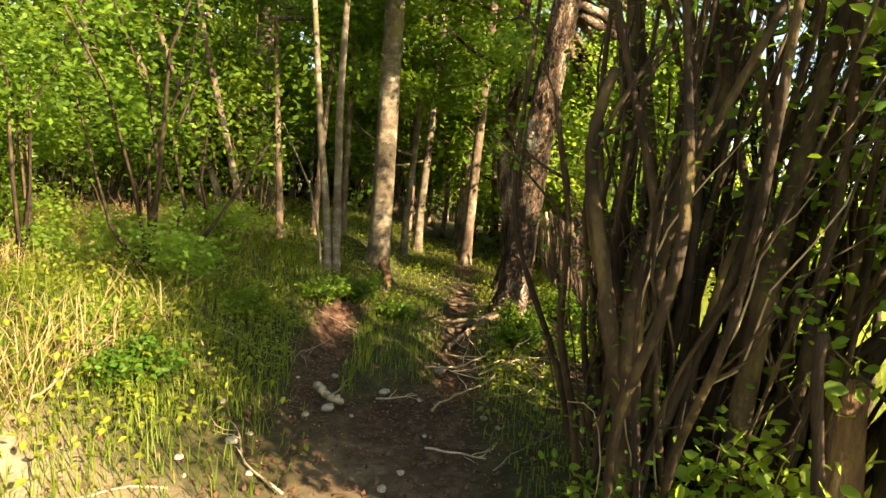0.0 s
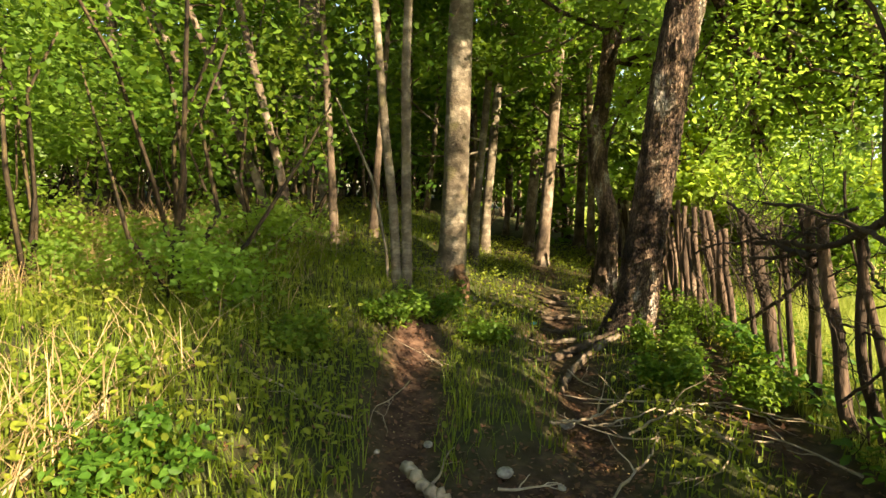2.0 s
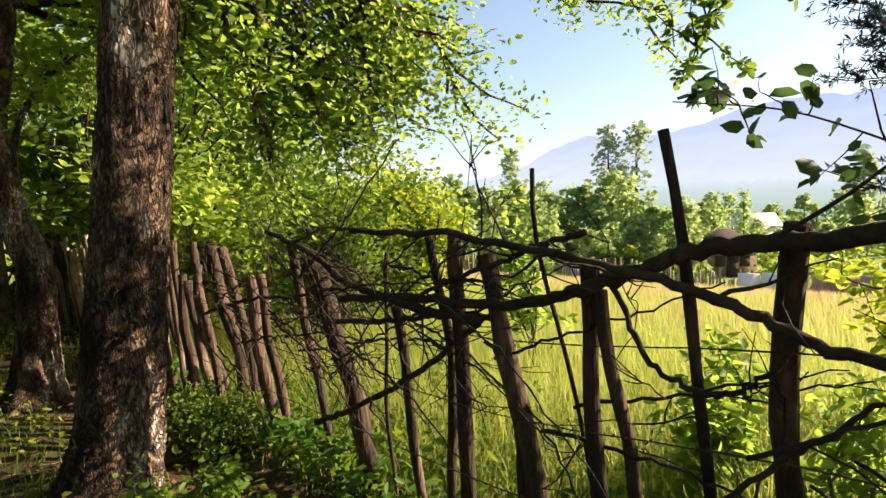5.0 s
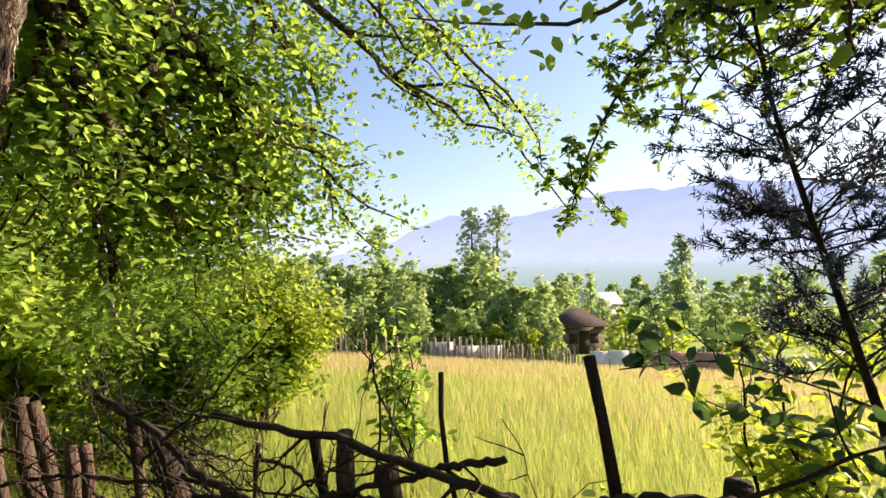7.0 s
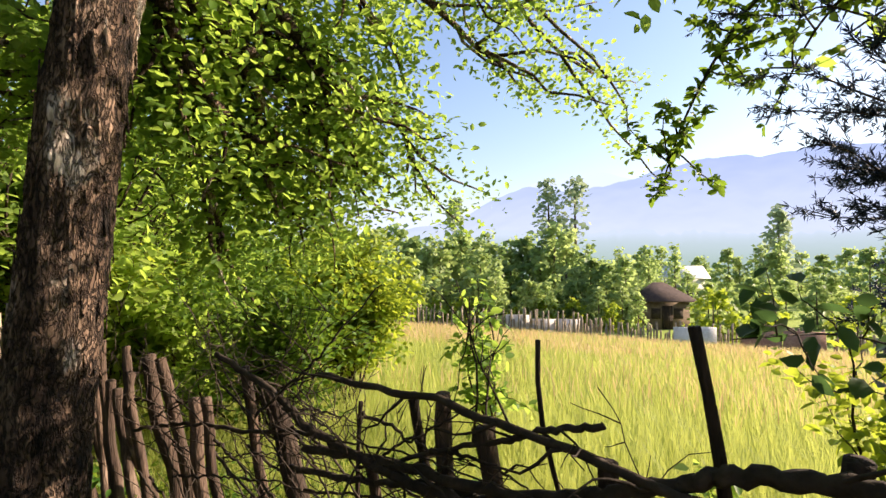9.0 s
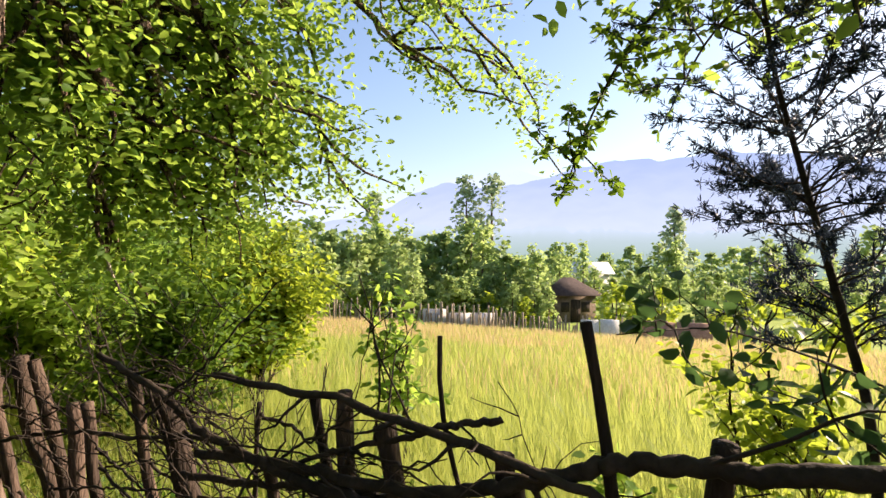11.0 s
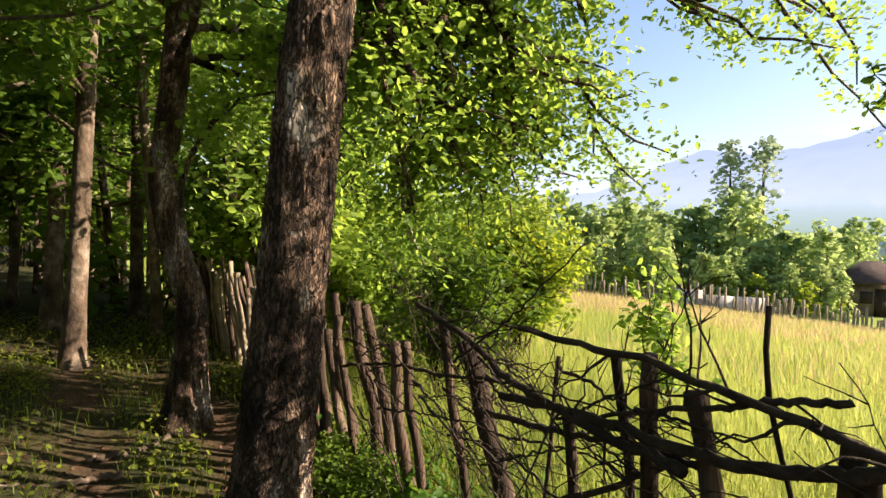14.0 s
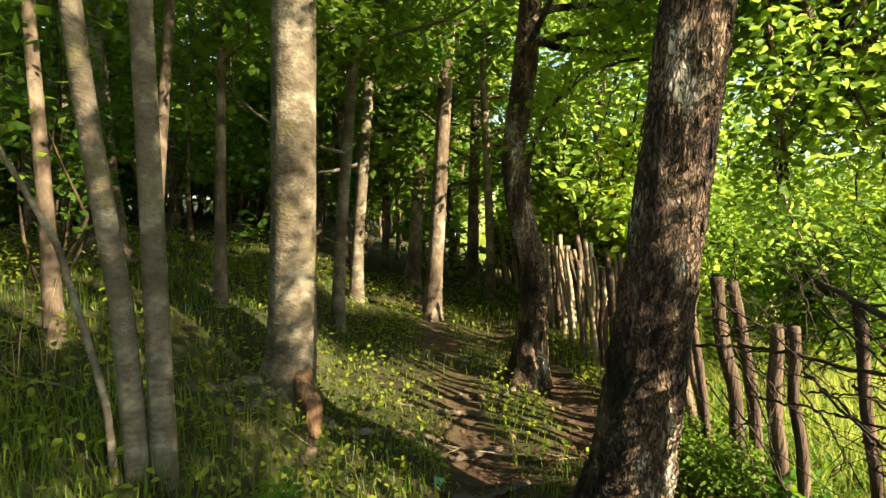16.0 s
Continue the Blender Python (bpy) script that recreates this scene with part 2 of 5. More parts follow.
def tube(geo, pts, radii, sides=8, rough=0.0, rng=None, ridges=7):
    """A round limb along pts, closed at both ends; rough gives bark ridges."""
    pts = np.asarray(pts, float)
    n = len(pts)
    rad = np.full(n, radii, float) if np.isscalar(radii) else np.asarray(radii, float)
    d = np.gradient(pts, axis=0)
    d /= np.linalg.norm(d, axis=1)[:, None] + 1e-9
    whole = pts[-1] - pts[0]
    ref = np.array((1.0, 0.1, 0)) if abs(whole[2]) > np.linalg.norm(whole) * 0.6 else np.array((0, 0, 1.0))
    u = np.cross(d, ref)
    u /= np.linalg.norm(u, axis=1)[:, None] + 1e-9
    w = np.cross(d, u)
    ang = np.arange(sides) * 2 * np.pi / sides
    r = np.repeat(rad[:, None], sides, 1)
    if rough and rng is not None:
        zz = np.linspace(0, 1, n)[:, None]
        f = np.zeros((n, sides))
        for k in range(5):
            f += np.sin(ang[None] * rng.integers(1, ridges) + zz * rng.uniform(-14, 14) + rng.uniform(0, 6.3)) * rng.uniform(0.3, 1)
        r = r * (1 + rough * (f * 0.3 + rng.normal(0, 0.35, (n, sides))))
    v = pts[:, None] + r[..., None] * (np.cos(ang)[None, :, None] * u[:, None] + np.sin(ang)[None, :, None] * w[:, None])
    i = np.arange(n - 1)[:, None] * sides
    j = np.arange(sides)[None]
    k = (j + 1) % sides
    q = np.stack([i + j, i + k, i + sides + k, i + sides + j], -1).reshape(-1, 4)
    v = np.concatenate([v.reshape(-1, 3), pts[:1], pts[-1:] + d[-1:] * rad[-1] * 0.15])
    jj, kk = np.arange(sides), (np.arange(sides) + 1) % sides
    c0 = np.stack([kk, jj, np.full(sides, n * sides)], -1)
    c1 = np.stack([(n - 1) * sides + jj, (n - 1) * sides + kk, np.full(sides, n * sides + 1)], -1)
    geo.add(v, q, np.concatenate([c0, c1]))


def unit(a):
    return a / (np.linalg.norm(a, axis=-1, keepdims=True) + 1e-9)


def leaves(geo, at, size, rng, flat=0.6, aspect=0.62, simple=False, heading=None, droop=0.25):
    """A leaf at each point: pointed oval folded along its rib, or a plain lozenge for far ones."""
    at = np.asarray(at, float)
    n = len(at)
    if not n:
        return
    size = size * rng.uniform(0.65, 1.3, n)[:, None]
    if heading is None:
        heading = rng.normal(0, 1, (n, 3))
        heading[:, 2] = heading[:, 2] * 0.5 - droop
    h = unit(heading)
    up = rng.normal(0, 1 - flat, (n, 3)) + np.array((0, 0, flat))
    side = unit(np.cross(h, up))
    nor = np.cross(side, h)
    ln, wd = h * size, side * size * aspect * 0.5
    if simple:
        v = np.stack([at, at + ln * 0.45 + wd, at + ln, at + ln * 0.45 - wd], 1)
        geo.add(v, np.arange(n)[:, None] * 4 + np.array([[0, 1, 2, 3]]))
        return
    f = nor * size * 0.07
    v = np.stack([at, at + ln * 0.28 + wd * 0.9 + f, at + ln * 0.68 + wd * 0.8 + f, at + ln - f, at + ln * 0.68 - wd * 0.8 + f, at + ln * 0.28 - wd * 0.9 + f], 1)
    b = np.arange(n)[:, None] * 6
    geo.add(v, np.concatenate([b + np.array([[0, 1, 2, 3]]), b + np.array([[0, 3, 4, 5]])]))


def blades(geo, at, height, width, rng, lean=0.35):
    """Grass blades: narrow, bent, tapering."""
    at = np.asarray(at, float)
    n = len(at)
    height = np.broadcast_to(height, n) * rng.uniform(0.5, 1.2, n)
    width = np.broadcast_to(width, n)
    a = rng.uniform(0, 2 * np.pi, n)
    out = np.stack([np.cos(a), np.sin(a), np.zeros(n)], -1)
    sd = np.stack([-np.sin(a), np.cos(a), np.zeros(n)], -1) * width[:, None] * 0.5
    bend = (rng.uniform(0.1, 1, n) * lean * height)[:, None]
    z = np.array((0, 0, 1.0))
    mid = at + out * bend * 0.35 + z * (height * 0.6)[:, None]
    tip = at + out * bend + z * height[:, None]
    v = np.stack([at - sd, at + sd, mid + sd * 0.8, mid - sd * 0.8, tip], 1)
    b = np.arange(n)[:, None] * 5
    geo.add(v, b + np.array([[0, 1, 2, 3]]), b + np.array([[3, 2, 4]]))


def clump_points(centres, per, spread, rng, flatten=0.6):
    c = np.repeat(np.asarray(centres, float), per, 0)
    o = rng.normal(0, 1, c.shape)
    o = unit(o) * rng.uniform(0.15, 1, (len(c), 1)) ** 0.6 * spread
    o[:, 2] *= flatten
    return c + o


def smooth_step(a, b, x):
    t = np.clip((x - a) / (b - a), 0, 1)
    return t * t * (3 - 2 * t)


def wave(x, y, s, seed, many=6):
    r = np.random.default_rng(seed)
    out = np.zeros(np.broadcast(x, y).shape)
    for k in range(many):
        a, f = r.uniform(0, 6.28), s * r.uniform(0.6, 1.9)
        out = out + np.sin((x * np.cos(a) + y * np.sin(a)) * f + r.uniform(0, 6.28))
    return out / many ** 0.5 * 0.41


def fence_x(y):
    """The line of the stake tops along the wood's edge."""
    return 1.30 + 0.078 * (np.asarray(y, float) - 3.5) + 0.02 * np.maximum(np.asarray(y, float) - 8, 0)


def ground_z(x, y):
    """Height of the ground: wood floor with a bank on one side, field falling away on the other."""
    x, y = np.asarray(x, float), np.asarray(y, float)
    near = smooth_step(40, 25, np.hypot(x, y))
    z = 0.02 + near * (0.05 * wave(x, y, 1.1, 3) + 0.025 * wave(x, y, 4.5, 4))
    z = z + 0.38 * smooth_step(-0.5, -2.2, x) * smooth_step(1.2, 3.8, y)
    z = z + 0.28 * smooth_step(-0.55, -1.1, x) * smooth_step(4.9, 5.9, y)
    z = z + 0.16 * smooth_step(6, 9, y) * smooth_step(1.4, -0.2, x)
    z = z + 0.16 * np.exp(-((x - 0.8) ** 2 + (y - 5.8) ** 2) / 0.35) - 0.10 * np.exp(-((x - 0.25) / 0.35) ** 2) * smooth_step(3.4, 4.4, y) * smooth_step(7.5, 6, y)
    d = np.maximum(x - 1.45, 0)
    return z + 0.06 * smooth_step(0.9, 1.5, x) - 0.10 * np.minimum(d, 33)


def path_mask(x, y, ragged=1.0):
    """1 on the bare trodden earth; its edge is ragged or smooth."""
    a = np.exp(-((x + 0.15 * smooth_step(0.5, 3.2, y) - 0.05) / 0.5) ** 2) * smooth_step(-1.0, 1.2, y) * smooth_step(4.3, 3.3, y)
    b = np.exp(-((x + 0.85 + 0.12 * (y - 4)) / 0.20) ** 2) * smooth_step(2.8, 3.6, y) * smooth_step(5.9, 5.2, y)
    c = np.exp(-((x - 0.22 - 0.03 * (y - 4)) / 0.22) ** 2) * smooth_step(3.0, 3.8, y) * smooth_step(18, 9, y) * (0.62 + ragged * 0.5 * wave(x, y, 2.2, 19, 10))
    e = np.exp(-((x - 1.25) / 0.22) ** 2) * smooth_step(2.2, 3.0, y) * smooth_step(12, 7, y) * 0.8
    return np.clip((np.maximum(np.maximum(a, b), np.maximum(c, e)) + ragged * 0.3 * wave(x, y, 3.5, 9)) * 1.2, 0, 1)


# ==== ground ====
def ground_material():
    m = bpy.data.materials.new("woodland_ground")
    m.use_nodes = True
    n, l = m.node_tree.nodes, m.node_tree.links
    b = n["Principled BSDF"]
    b.inputs["Roughness"].default_value, b.inputs["Specular IOR Level"].default_value = 0.95, 0.15
    co = n.new("ShaderNodeTexCoord")

    def noise_ramp(scale, stops, detail=8):
        z = n.new("ShaderNodeTexNoise")
        z.inputs["Scale"].default_value, z.inputs["Detail"].default_value = scale, detail
        z.inputs["Roughness"].default_value = 0.7
        l.new(co.outputs["Object"], z.inputs["Vector"])
        r = n.new("ShaderNodeValToRGB")
        ramp_stops(r, stops)
        l.new(z.outputs["Fac"], r.inputs[0])
        return r.outputs[0], z.outputs["Fac"]

    soil, hgt = noise_ramp(9, [(0.32, (0.028, 0.016, 0.011)), (0.5, (0.070, 0.039, 0.027)), (0.72, (0.17, 0.105, 0.07))])
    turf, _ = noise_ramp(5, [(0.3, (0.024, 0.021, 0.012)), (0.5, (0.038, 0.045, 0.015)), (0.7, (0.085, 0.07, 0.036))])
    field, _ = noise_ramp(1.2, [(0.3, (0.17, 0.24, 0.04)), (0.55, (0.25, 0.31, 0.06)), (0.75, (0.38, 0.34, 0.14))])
    dust, _ = noise_ramp(6, [(0.3, (0.14, 0.12, 0.05)), (0.48, (0.34, 0.26, 0.16)), (0.7, (0.52, 0.42, 0.30))])
    du = n.new("ShaderNodeAttribute")
    du.attribute_name = "dusty"
    at = n.new("ShaderNodeAttribute")
    at.attribute_name = "bare"
    fa = n.new("ShaderNodeAttribute")
    fa.attribute_name = "meadow"
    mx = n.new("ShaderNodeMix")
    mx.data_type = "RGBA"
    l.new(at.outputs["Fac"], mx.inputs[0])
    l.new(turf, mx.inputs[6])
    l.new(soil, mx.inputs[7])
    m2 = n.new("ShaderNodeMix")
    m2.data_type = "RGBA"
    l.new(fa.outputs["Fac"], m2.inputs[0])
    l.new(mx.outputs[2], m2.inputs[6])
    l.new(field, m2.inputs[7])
    m3 = n.new("ShaderNodeMix")
    m3.data_type = "RGBA"
    l.new(du.outputs["Fac"], m3.inputs[0])
    l.new(m2.outputs[2], m3.inputs[6])
    l.new(dust, m3.inputs[7])
    l.new(m3.outputs[2], b.inputs["Base Color"])
    bp = n.new("ShaderNodeBump")
    bp.inputs["Strength"].default_value, bp.inputs["Distance"].default_value = 0.8, 0.03
    l.new(hgt, bp.inputs["Height"])
    l.new(bp.outputs[0], b.inputs["Normal"])
    return m


def dusty_mask(x, y):
    """1 where the turf at the wood's entrance is worn to pale dry soil."""
    return np.clip(smooth_step(-0.15, -0.7, x - 0.1 * y) * smooth_step(2.2, 1.2, y + 0.3 * x) + 0.35 * wave(x, y, 3.0, 15, 12), 0, 1) * smooth_step(3.2, 2.4, y) * smooth_step(0.3, -0.2, x)


def axis_steps(lo, hi, fine, far):
    """Grid lines: fine between lo and hi, ever wider out to far."""
    mid = np.arange(lo, hi + fine / 2, fine)
    out, step, p = [], fine, 0.0
    while p < far:
        step *= 1.13
        p += step
        out.append(p)
    out = np.array(out)
    return np.concatenate([lo - out[::-1], mid, hi + out])


gx, gy = axis_steps(-4, 4, 0.07, 4200), axis_steps(-1, 10, 0.07, 4200)
GX, GY = np.meshgrid(gx, gy)
GZ = ground_z(GX, GY) + 0.013 * wave(GX, GY, 13, 12, 40) * np.exp(-np.hypot(GX, GY - 4) / 8) - 0.085 * path_mask(GX, GY, 0.3) * np.exp(-np.hypot(GX, GY - 4) / 12)
nx, ny = len(gx), len(gy)
ii = (np.arange(ny - 1)[:, None] * nx + np.arange(nx - 1)[None]).ravel()
ground_geo = Geo().add(np.stack([GX, GY, GZ], -1), np.stack([ii, ii + 1, ii + nx + 1, ii + nx], -1))
ground = part("ground", ground_geo, ground_material())
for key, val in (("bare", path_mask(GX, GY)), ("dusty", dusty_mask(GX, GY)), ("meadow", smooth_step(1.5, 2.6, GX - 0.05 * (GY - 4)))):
    att = ground.data.attributes.new(key, "FLOAT", "POINT")
    att.data.foreach_set("value", val.ravel())
tagged(ground, "woodland floor of dark earth and turf running out into meadow", "ground", kind="structure")


def on_ground(x, y, lift=0.0):
    return np.stack([x, y, ground_z(x, y) + lift], -1)


# long grass on the sunlit bank by the entrance
rng = np.random.default_rng(17)
n = 36000
x, y = rng.uniform(-6.5, -0.5, n), rng.uniform(0.3, 6.2, n)
keep = (rng.uniform(0, 1, n) > path_mask(x, y) * 1.6 + dusty_mask(x, y) * 0.8) & (wave(x, y, 2.4, 43) + 0.25 * smooth_step(-1.0, -2.2, x) > rng.normal(0.1, 0.3, n))
x, y = x[keep], y[keep]
geo = Geo()
blades(geo, on_ground(x, y, -0.01), 0.16 + 0.12 * smooth_step(-1.2, -2.6, x), 0.0065, rng, 0.9)
tagged(part("bank_grass", geo, M_HERB), "long fresh green grass on the sunny bank", "grass", kind="stuff")

# meadow grass
rng = np.random.default_rng(11)
n = 190000
az, rr = rng.uniform(radians(2), radians(122), n), 1.0 + 44 * rng.uniform(0, 1, n) ** 1.35
x, y = 0.1 + rr * np.sin(az), 3.5 + rr * np.cos(az)
keep = (x > fence_x(y) + 0.12) & (x < 34)
x, y, rr = x[keep], y[keep], rr[keep]
geo = Geo()
hh = (0.42 + 0.12 * wave(x, y, 0.8, 21)) * smooth_step(-0.1, 1.2, x - fence_x(y))
blades(geo, on_ground(x, y, -0.02), hh + 0.10, 0.0038 + 0.00065 * rr, rng, 0.75)
tagged(part("meadow_grass", geo, M_GRASS), "tall sunlit yellow-green meadow grass", "grass", kind="stuff")
geo = Geo()
n = 60000
az, rr = rng.uniform(radians(8), radians(112), n), 7 + 34 * rng.uniform(0, 1, n)
x, y = 0.1 + rr * np.sin(az), 3.5 + rr * np.cos(az)
keep = (x > fence_x(y) + 1.5) & (x < 34) & (wave(x, y, 0.35, 22) + 0.045 * (rr - 15) > rng.normal(0.1, 0.25, n))
x, y, rr = x[keep], y[keep], rr[keep]
blades(geo, on_ground(x, y, 0.25), 0.34, 0.0055 + 0.00075 * rr, rng, 0.7)
tagged(part("grass_seed_heads", geo, M_SEED), "pale tan ripe grass heads over the meadow", "grass", kind="stuff")

# broad-leaved weeds in the shade along the fence
n = 15000
y = rng.uniform(2.0, 8.0, n)
x = fence_x(y) + 0.06 + 2.0 * rng.uniform(0, 1, n) ** 1.6
keep = wave(x, y, 2.1, 24) > rng.normal(-0.15, 0.3, n)
x, y = x[keep], y[keep]
geo = Geo()
leaves(geo, on_ground(x, y, 0.0) + np.stack([0 * x, 0 * x, rng.uniform(0.03, 0.42, len(x)) * (0.6 + 0.5 * wave(x, y, 1.5, 25) ** 2)], -1), 0.062, rng, 0.6, 0.55)
tagged(part("meadow_weeds", geo, M_LEAF), "lush broad-leaved green weeds at the meadow's edge", "plant", kind="stuff")

# low herbs and grass of the wood floor
n = 60000
x, y = rng.uniform(-6, 2.0, n), rng.uniform(-1.5, 13, n)
keep = rng.uniform(0, 1, n) > path_mask(x, y) * 1.5 + dusty_mask(x, y) * 0.55 + 0.15 - 0.3 * wave(x, y, 1.6, 31)
keep &= rng.uniform(0, 1, n) < np.clip(1.5 - y / 11, 0.25, 1)
x, y = x[keep], y[keep]
geo = Geo()
blades(geo, on_ground(x, y, -0.01), 0.10 + 0.07 * np.clip(wave(x, y, 2.2, 33) + 0.3, 0, 1), 0.007, rng, 0.7)
tagged(part("woodland_grass", geo, M_HERB), "short green woodland grass in tufts", "grass", kind="stuff")
n = 66000
x, y = rng.uniform(-6.5, 2.2, n), -0.5 + 14 * rng.uniform(0, 1, n) ** 1.25
keep = (rng.uniform(0, 1, n) > path_mask(x, y) * 1.6 + dusty_mask(x, y) * 0.75 + 0.1) & (wave(x, y, 2.0, 35) > rng.normal(-0.1, 0.25, n) + 0.12 * smooth_step(4.5, 7.0, y))
x, y = x[keep], y[keep]
geo = Geo()
leaves(geo, on_ground(x, y, 0.0) + np.stack([0 * x, 0 * x, rng.uniform(0.02, 0.16, len(x)) * (1 + 1.0 * smooth_step(-1.2, -2.5, x))], -1), 0.045, rng, 0.75, 0.6)
tagged(part("ground_herbs", geo, M_HERB), "low leafy herbs covering the wood floor", "plant", kind="stuff")
n = 52000
x, y = rng.uniform(-3.5, 2.4, n), rng.uniform(-1.0, 14, n)
keep = rng.uniform(0, 1, n) < 0.12 + 0.9 * path_mask(x, y) + np.clip(wave(x, y, 1.3, 37), 0, 1)
x, y = x[keep], y[keep]
geo = Geo()
leaves(geo, on_ground(x, y, 0.010 - 0.078 * path_mask(x, y, 0.3)), 0.035, rng, 0.9, 0.6, simple=True, droop=0.0)
tagged(part("leaf_litter", geo, M_LITTER), "brown dead leaves scattered over bare earth", "leaf litter", kind="stuff")
n = 15000
x, y = rng.uniform(-7.5, -1.9, n), rng.uniform(2.2, 7, n)
keep = wave(x, y, 1.2, 41) + 0.5 * smooth_step(-2.4, -4.2, x) > rng.normal(0.25, 0.25, n)
x, y = x[keep], y[keep]
geo = Geo()
blades(geo, on_ground(x, y), 0.42, 0.006, rng, 1.8)
tagged(part("dry_grass", geo, M_STRAW), "dry straw-coloured stalks on the bank", "grass", kind="stuff")

n = 2000
x, y = rng.uniform(-1.2, 1.0, n), rng.uniform(0.6, 4.4, n)
keep = rng.uniform(0, 1, n) < path_mask(x, y)
x, y = x[keep], y[keep]
geo = Geo()
leaves(geo, on_ground(x, y, 0.006 - 0.085 * path_mask(x, y, 0.3)), 0.013, rng, 0.9, 0.8, simple=True, droop=0.0)
tagged(part("pale_petals", geo, M_STRAW), "small pale fallen petals on the dark earth", "petals", kind="stuff")


# ==== trees ====
def trunk_geo(pts, radii, rng, sides=18, rough=0.10, flare=0.0, steps=0):
    """Trunk along smooth points; radii interpolated; flare widens its foot into root ridges."""
    pts, radii = np.asarray(pts, float), np.asarray(radii, float)
    steps = steps or (150 if sides > 30 else 60 if sides > 9 else 16)
    s = np.linspace(0, len(pts) - 1, steps)
    k = np.arange(len(pts))
    p = np.stack([np.interp(s, k, pts[:, c]) for c in range(3)], -1)
    for _ in range(2):
        p[1:-1] = (p[:-2] + 2 * p[1:-1] + p[2:]) / 4
    r = np.interp(s, k, radii)
    hgt = p[:, 2] - p[0, 2]
    r = r * (1 + flare * np.exp(-hgt / 0.16))
    g = Geo()
    tube(g, p, r, sides, rough, rng, 9)
    return g


def branch_geo(start, end, r0, rng, twigs=4, wobble=0.05, sides=6, twig=0.45, light=False):
    """A limb with side twigs. Gives the mesh and the tips where leaves grow."""
    g = Geo()
    p = curve_points(start, end, 12, wobble, rng)
    if light:
        tube(g, p[::3], np.linspace(r0, r0 * 0.35, 4), 3)
    else:
        tube(g, p, np.linspace(r0, r0 * 0.3, 12), sides)
    tips = [p[6:]]
    ln = np.linalg.norm(p[-1] - p[0])
    for _ in range(twigs):
        i = rng.integers(4, 11)
        d = unit(p[min(i + 1, 11)] - p[i - 1]) + rng.normal(0, 0.55, 3)
        q = curve_points(p[i], p[i] + unit(d) * ln * twig * rng.uniform(0.45, 1), 7, 0.06, rng)
        if not light:
            tube(g, q, np.linspace(r0 * 0.4, r0 * 0.12, 7), 4)
        tips.append(q[2:])
    return g, np.concatenate(tips)


def tree(name, label, pts, radii, bark, seed, limbs=(), leaf=M_LEAF, leaf_size=0.07, per=16, spread=0.3, rough=0.08, flare=0.5, sides=18, group="", twigs=5, simple=False):
    """A tree: trunk, limbs given as (start height share, end offset), leafy crown on their tips."""
    rng = np.random.default_rng(seed)
    base = np.array(pts[0], float)
    t = thing(name, base, label, "tree", group)
    loc = np.asarray(pts, float) - base
    part("trunk", trunk_geo(loc, radii, rng, sides, rough, flare), bark, t)
    tips = []
    for share, off in limbs:
        s = share * (len(loc) - 1)
        st = np.array([np.interp(s, np.arange(len(loc)), loc[:, c]) for c in range(3)])
        g, tp = branch_geo(st, st + np.array(off, float), np.interp(s, np.arange(len(loc)), radii) * 0.35, rng, twigs, light=sides < 10)
        part("branch", g, bark, t)
        tips.append(tp)
    if tips and per:
        g = Geo()
        leaves(g, clump_points(np.concatenate(tips), per, spread, rng), leaf_size, rng, simple=simple)
        part("crown", g, leaf, t, "green leafy crown")
    return t


def spread_limbs(rng, count, lo, hi, reach):
    out = []
    for _ in range(count):
        a = rng.uniform(0, 6.28)
        ln = reach * rng.uniform(0.6, 1.1)
        out.append((rng.uniform(lo, hi), (math.cos(a) * ln, math.sin(a) * ln, ln * rng.uniform(-0.1, 0.6))))
    return out


rng = np.random.default_rng(5)
# draws extra limbs that close the canopy and block sky light
crown_rng = np.random.default_rng(55)
gz = lambda x, y: float(ground_z(x, y))

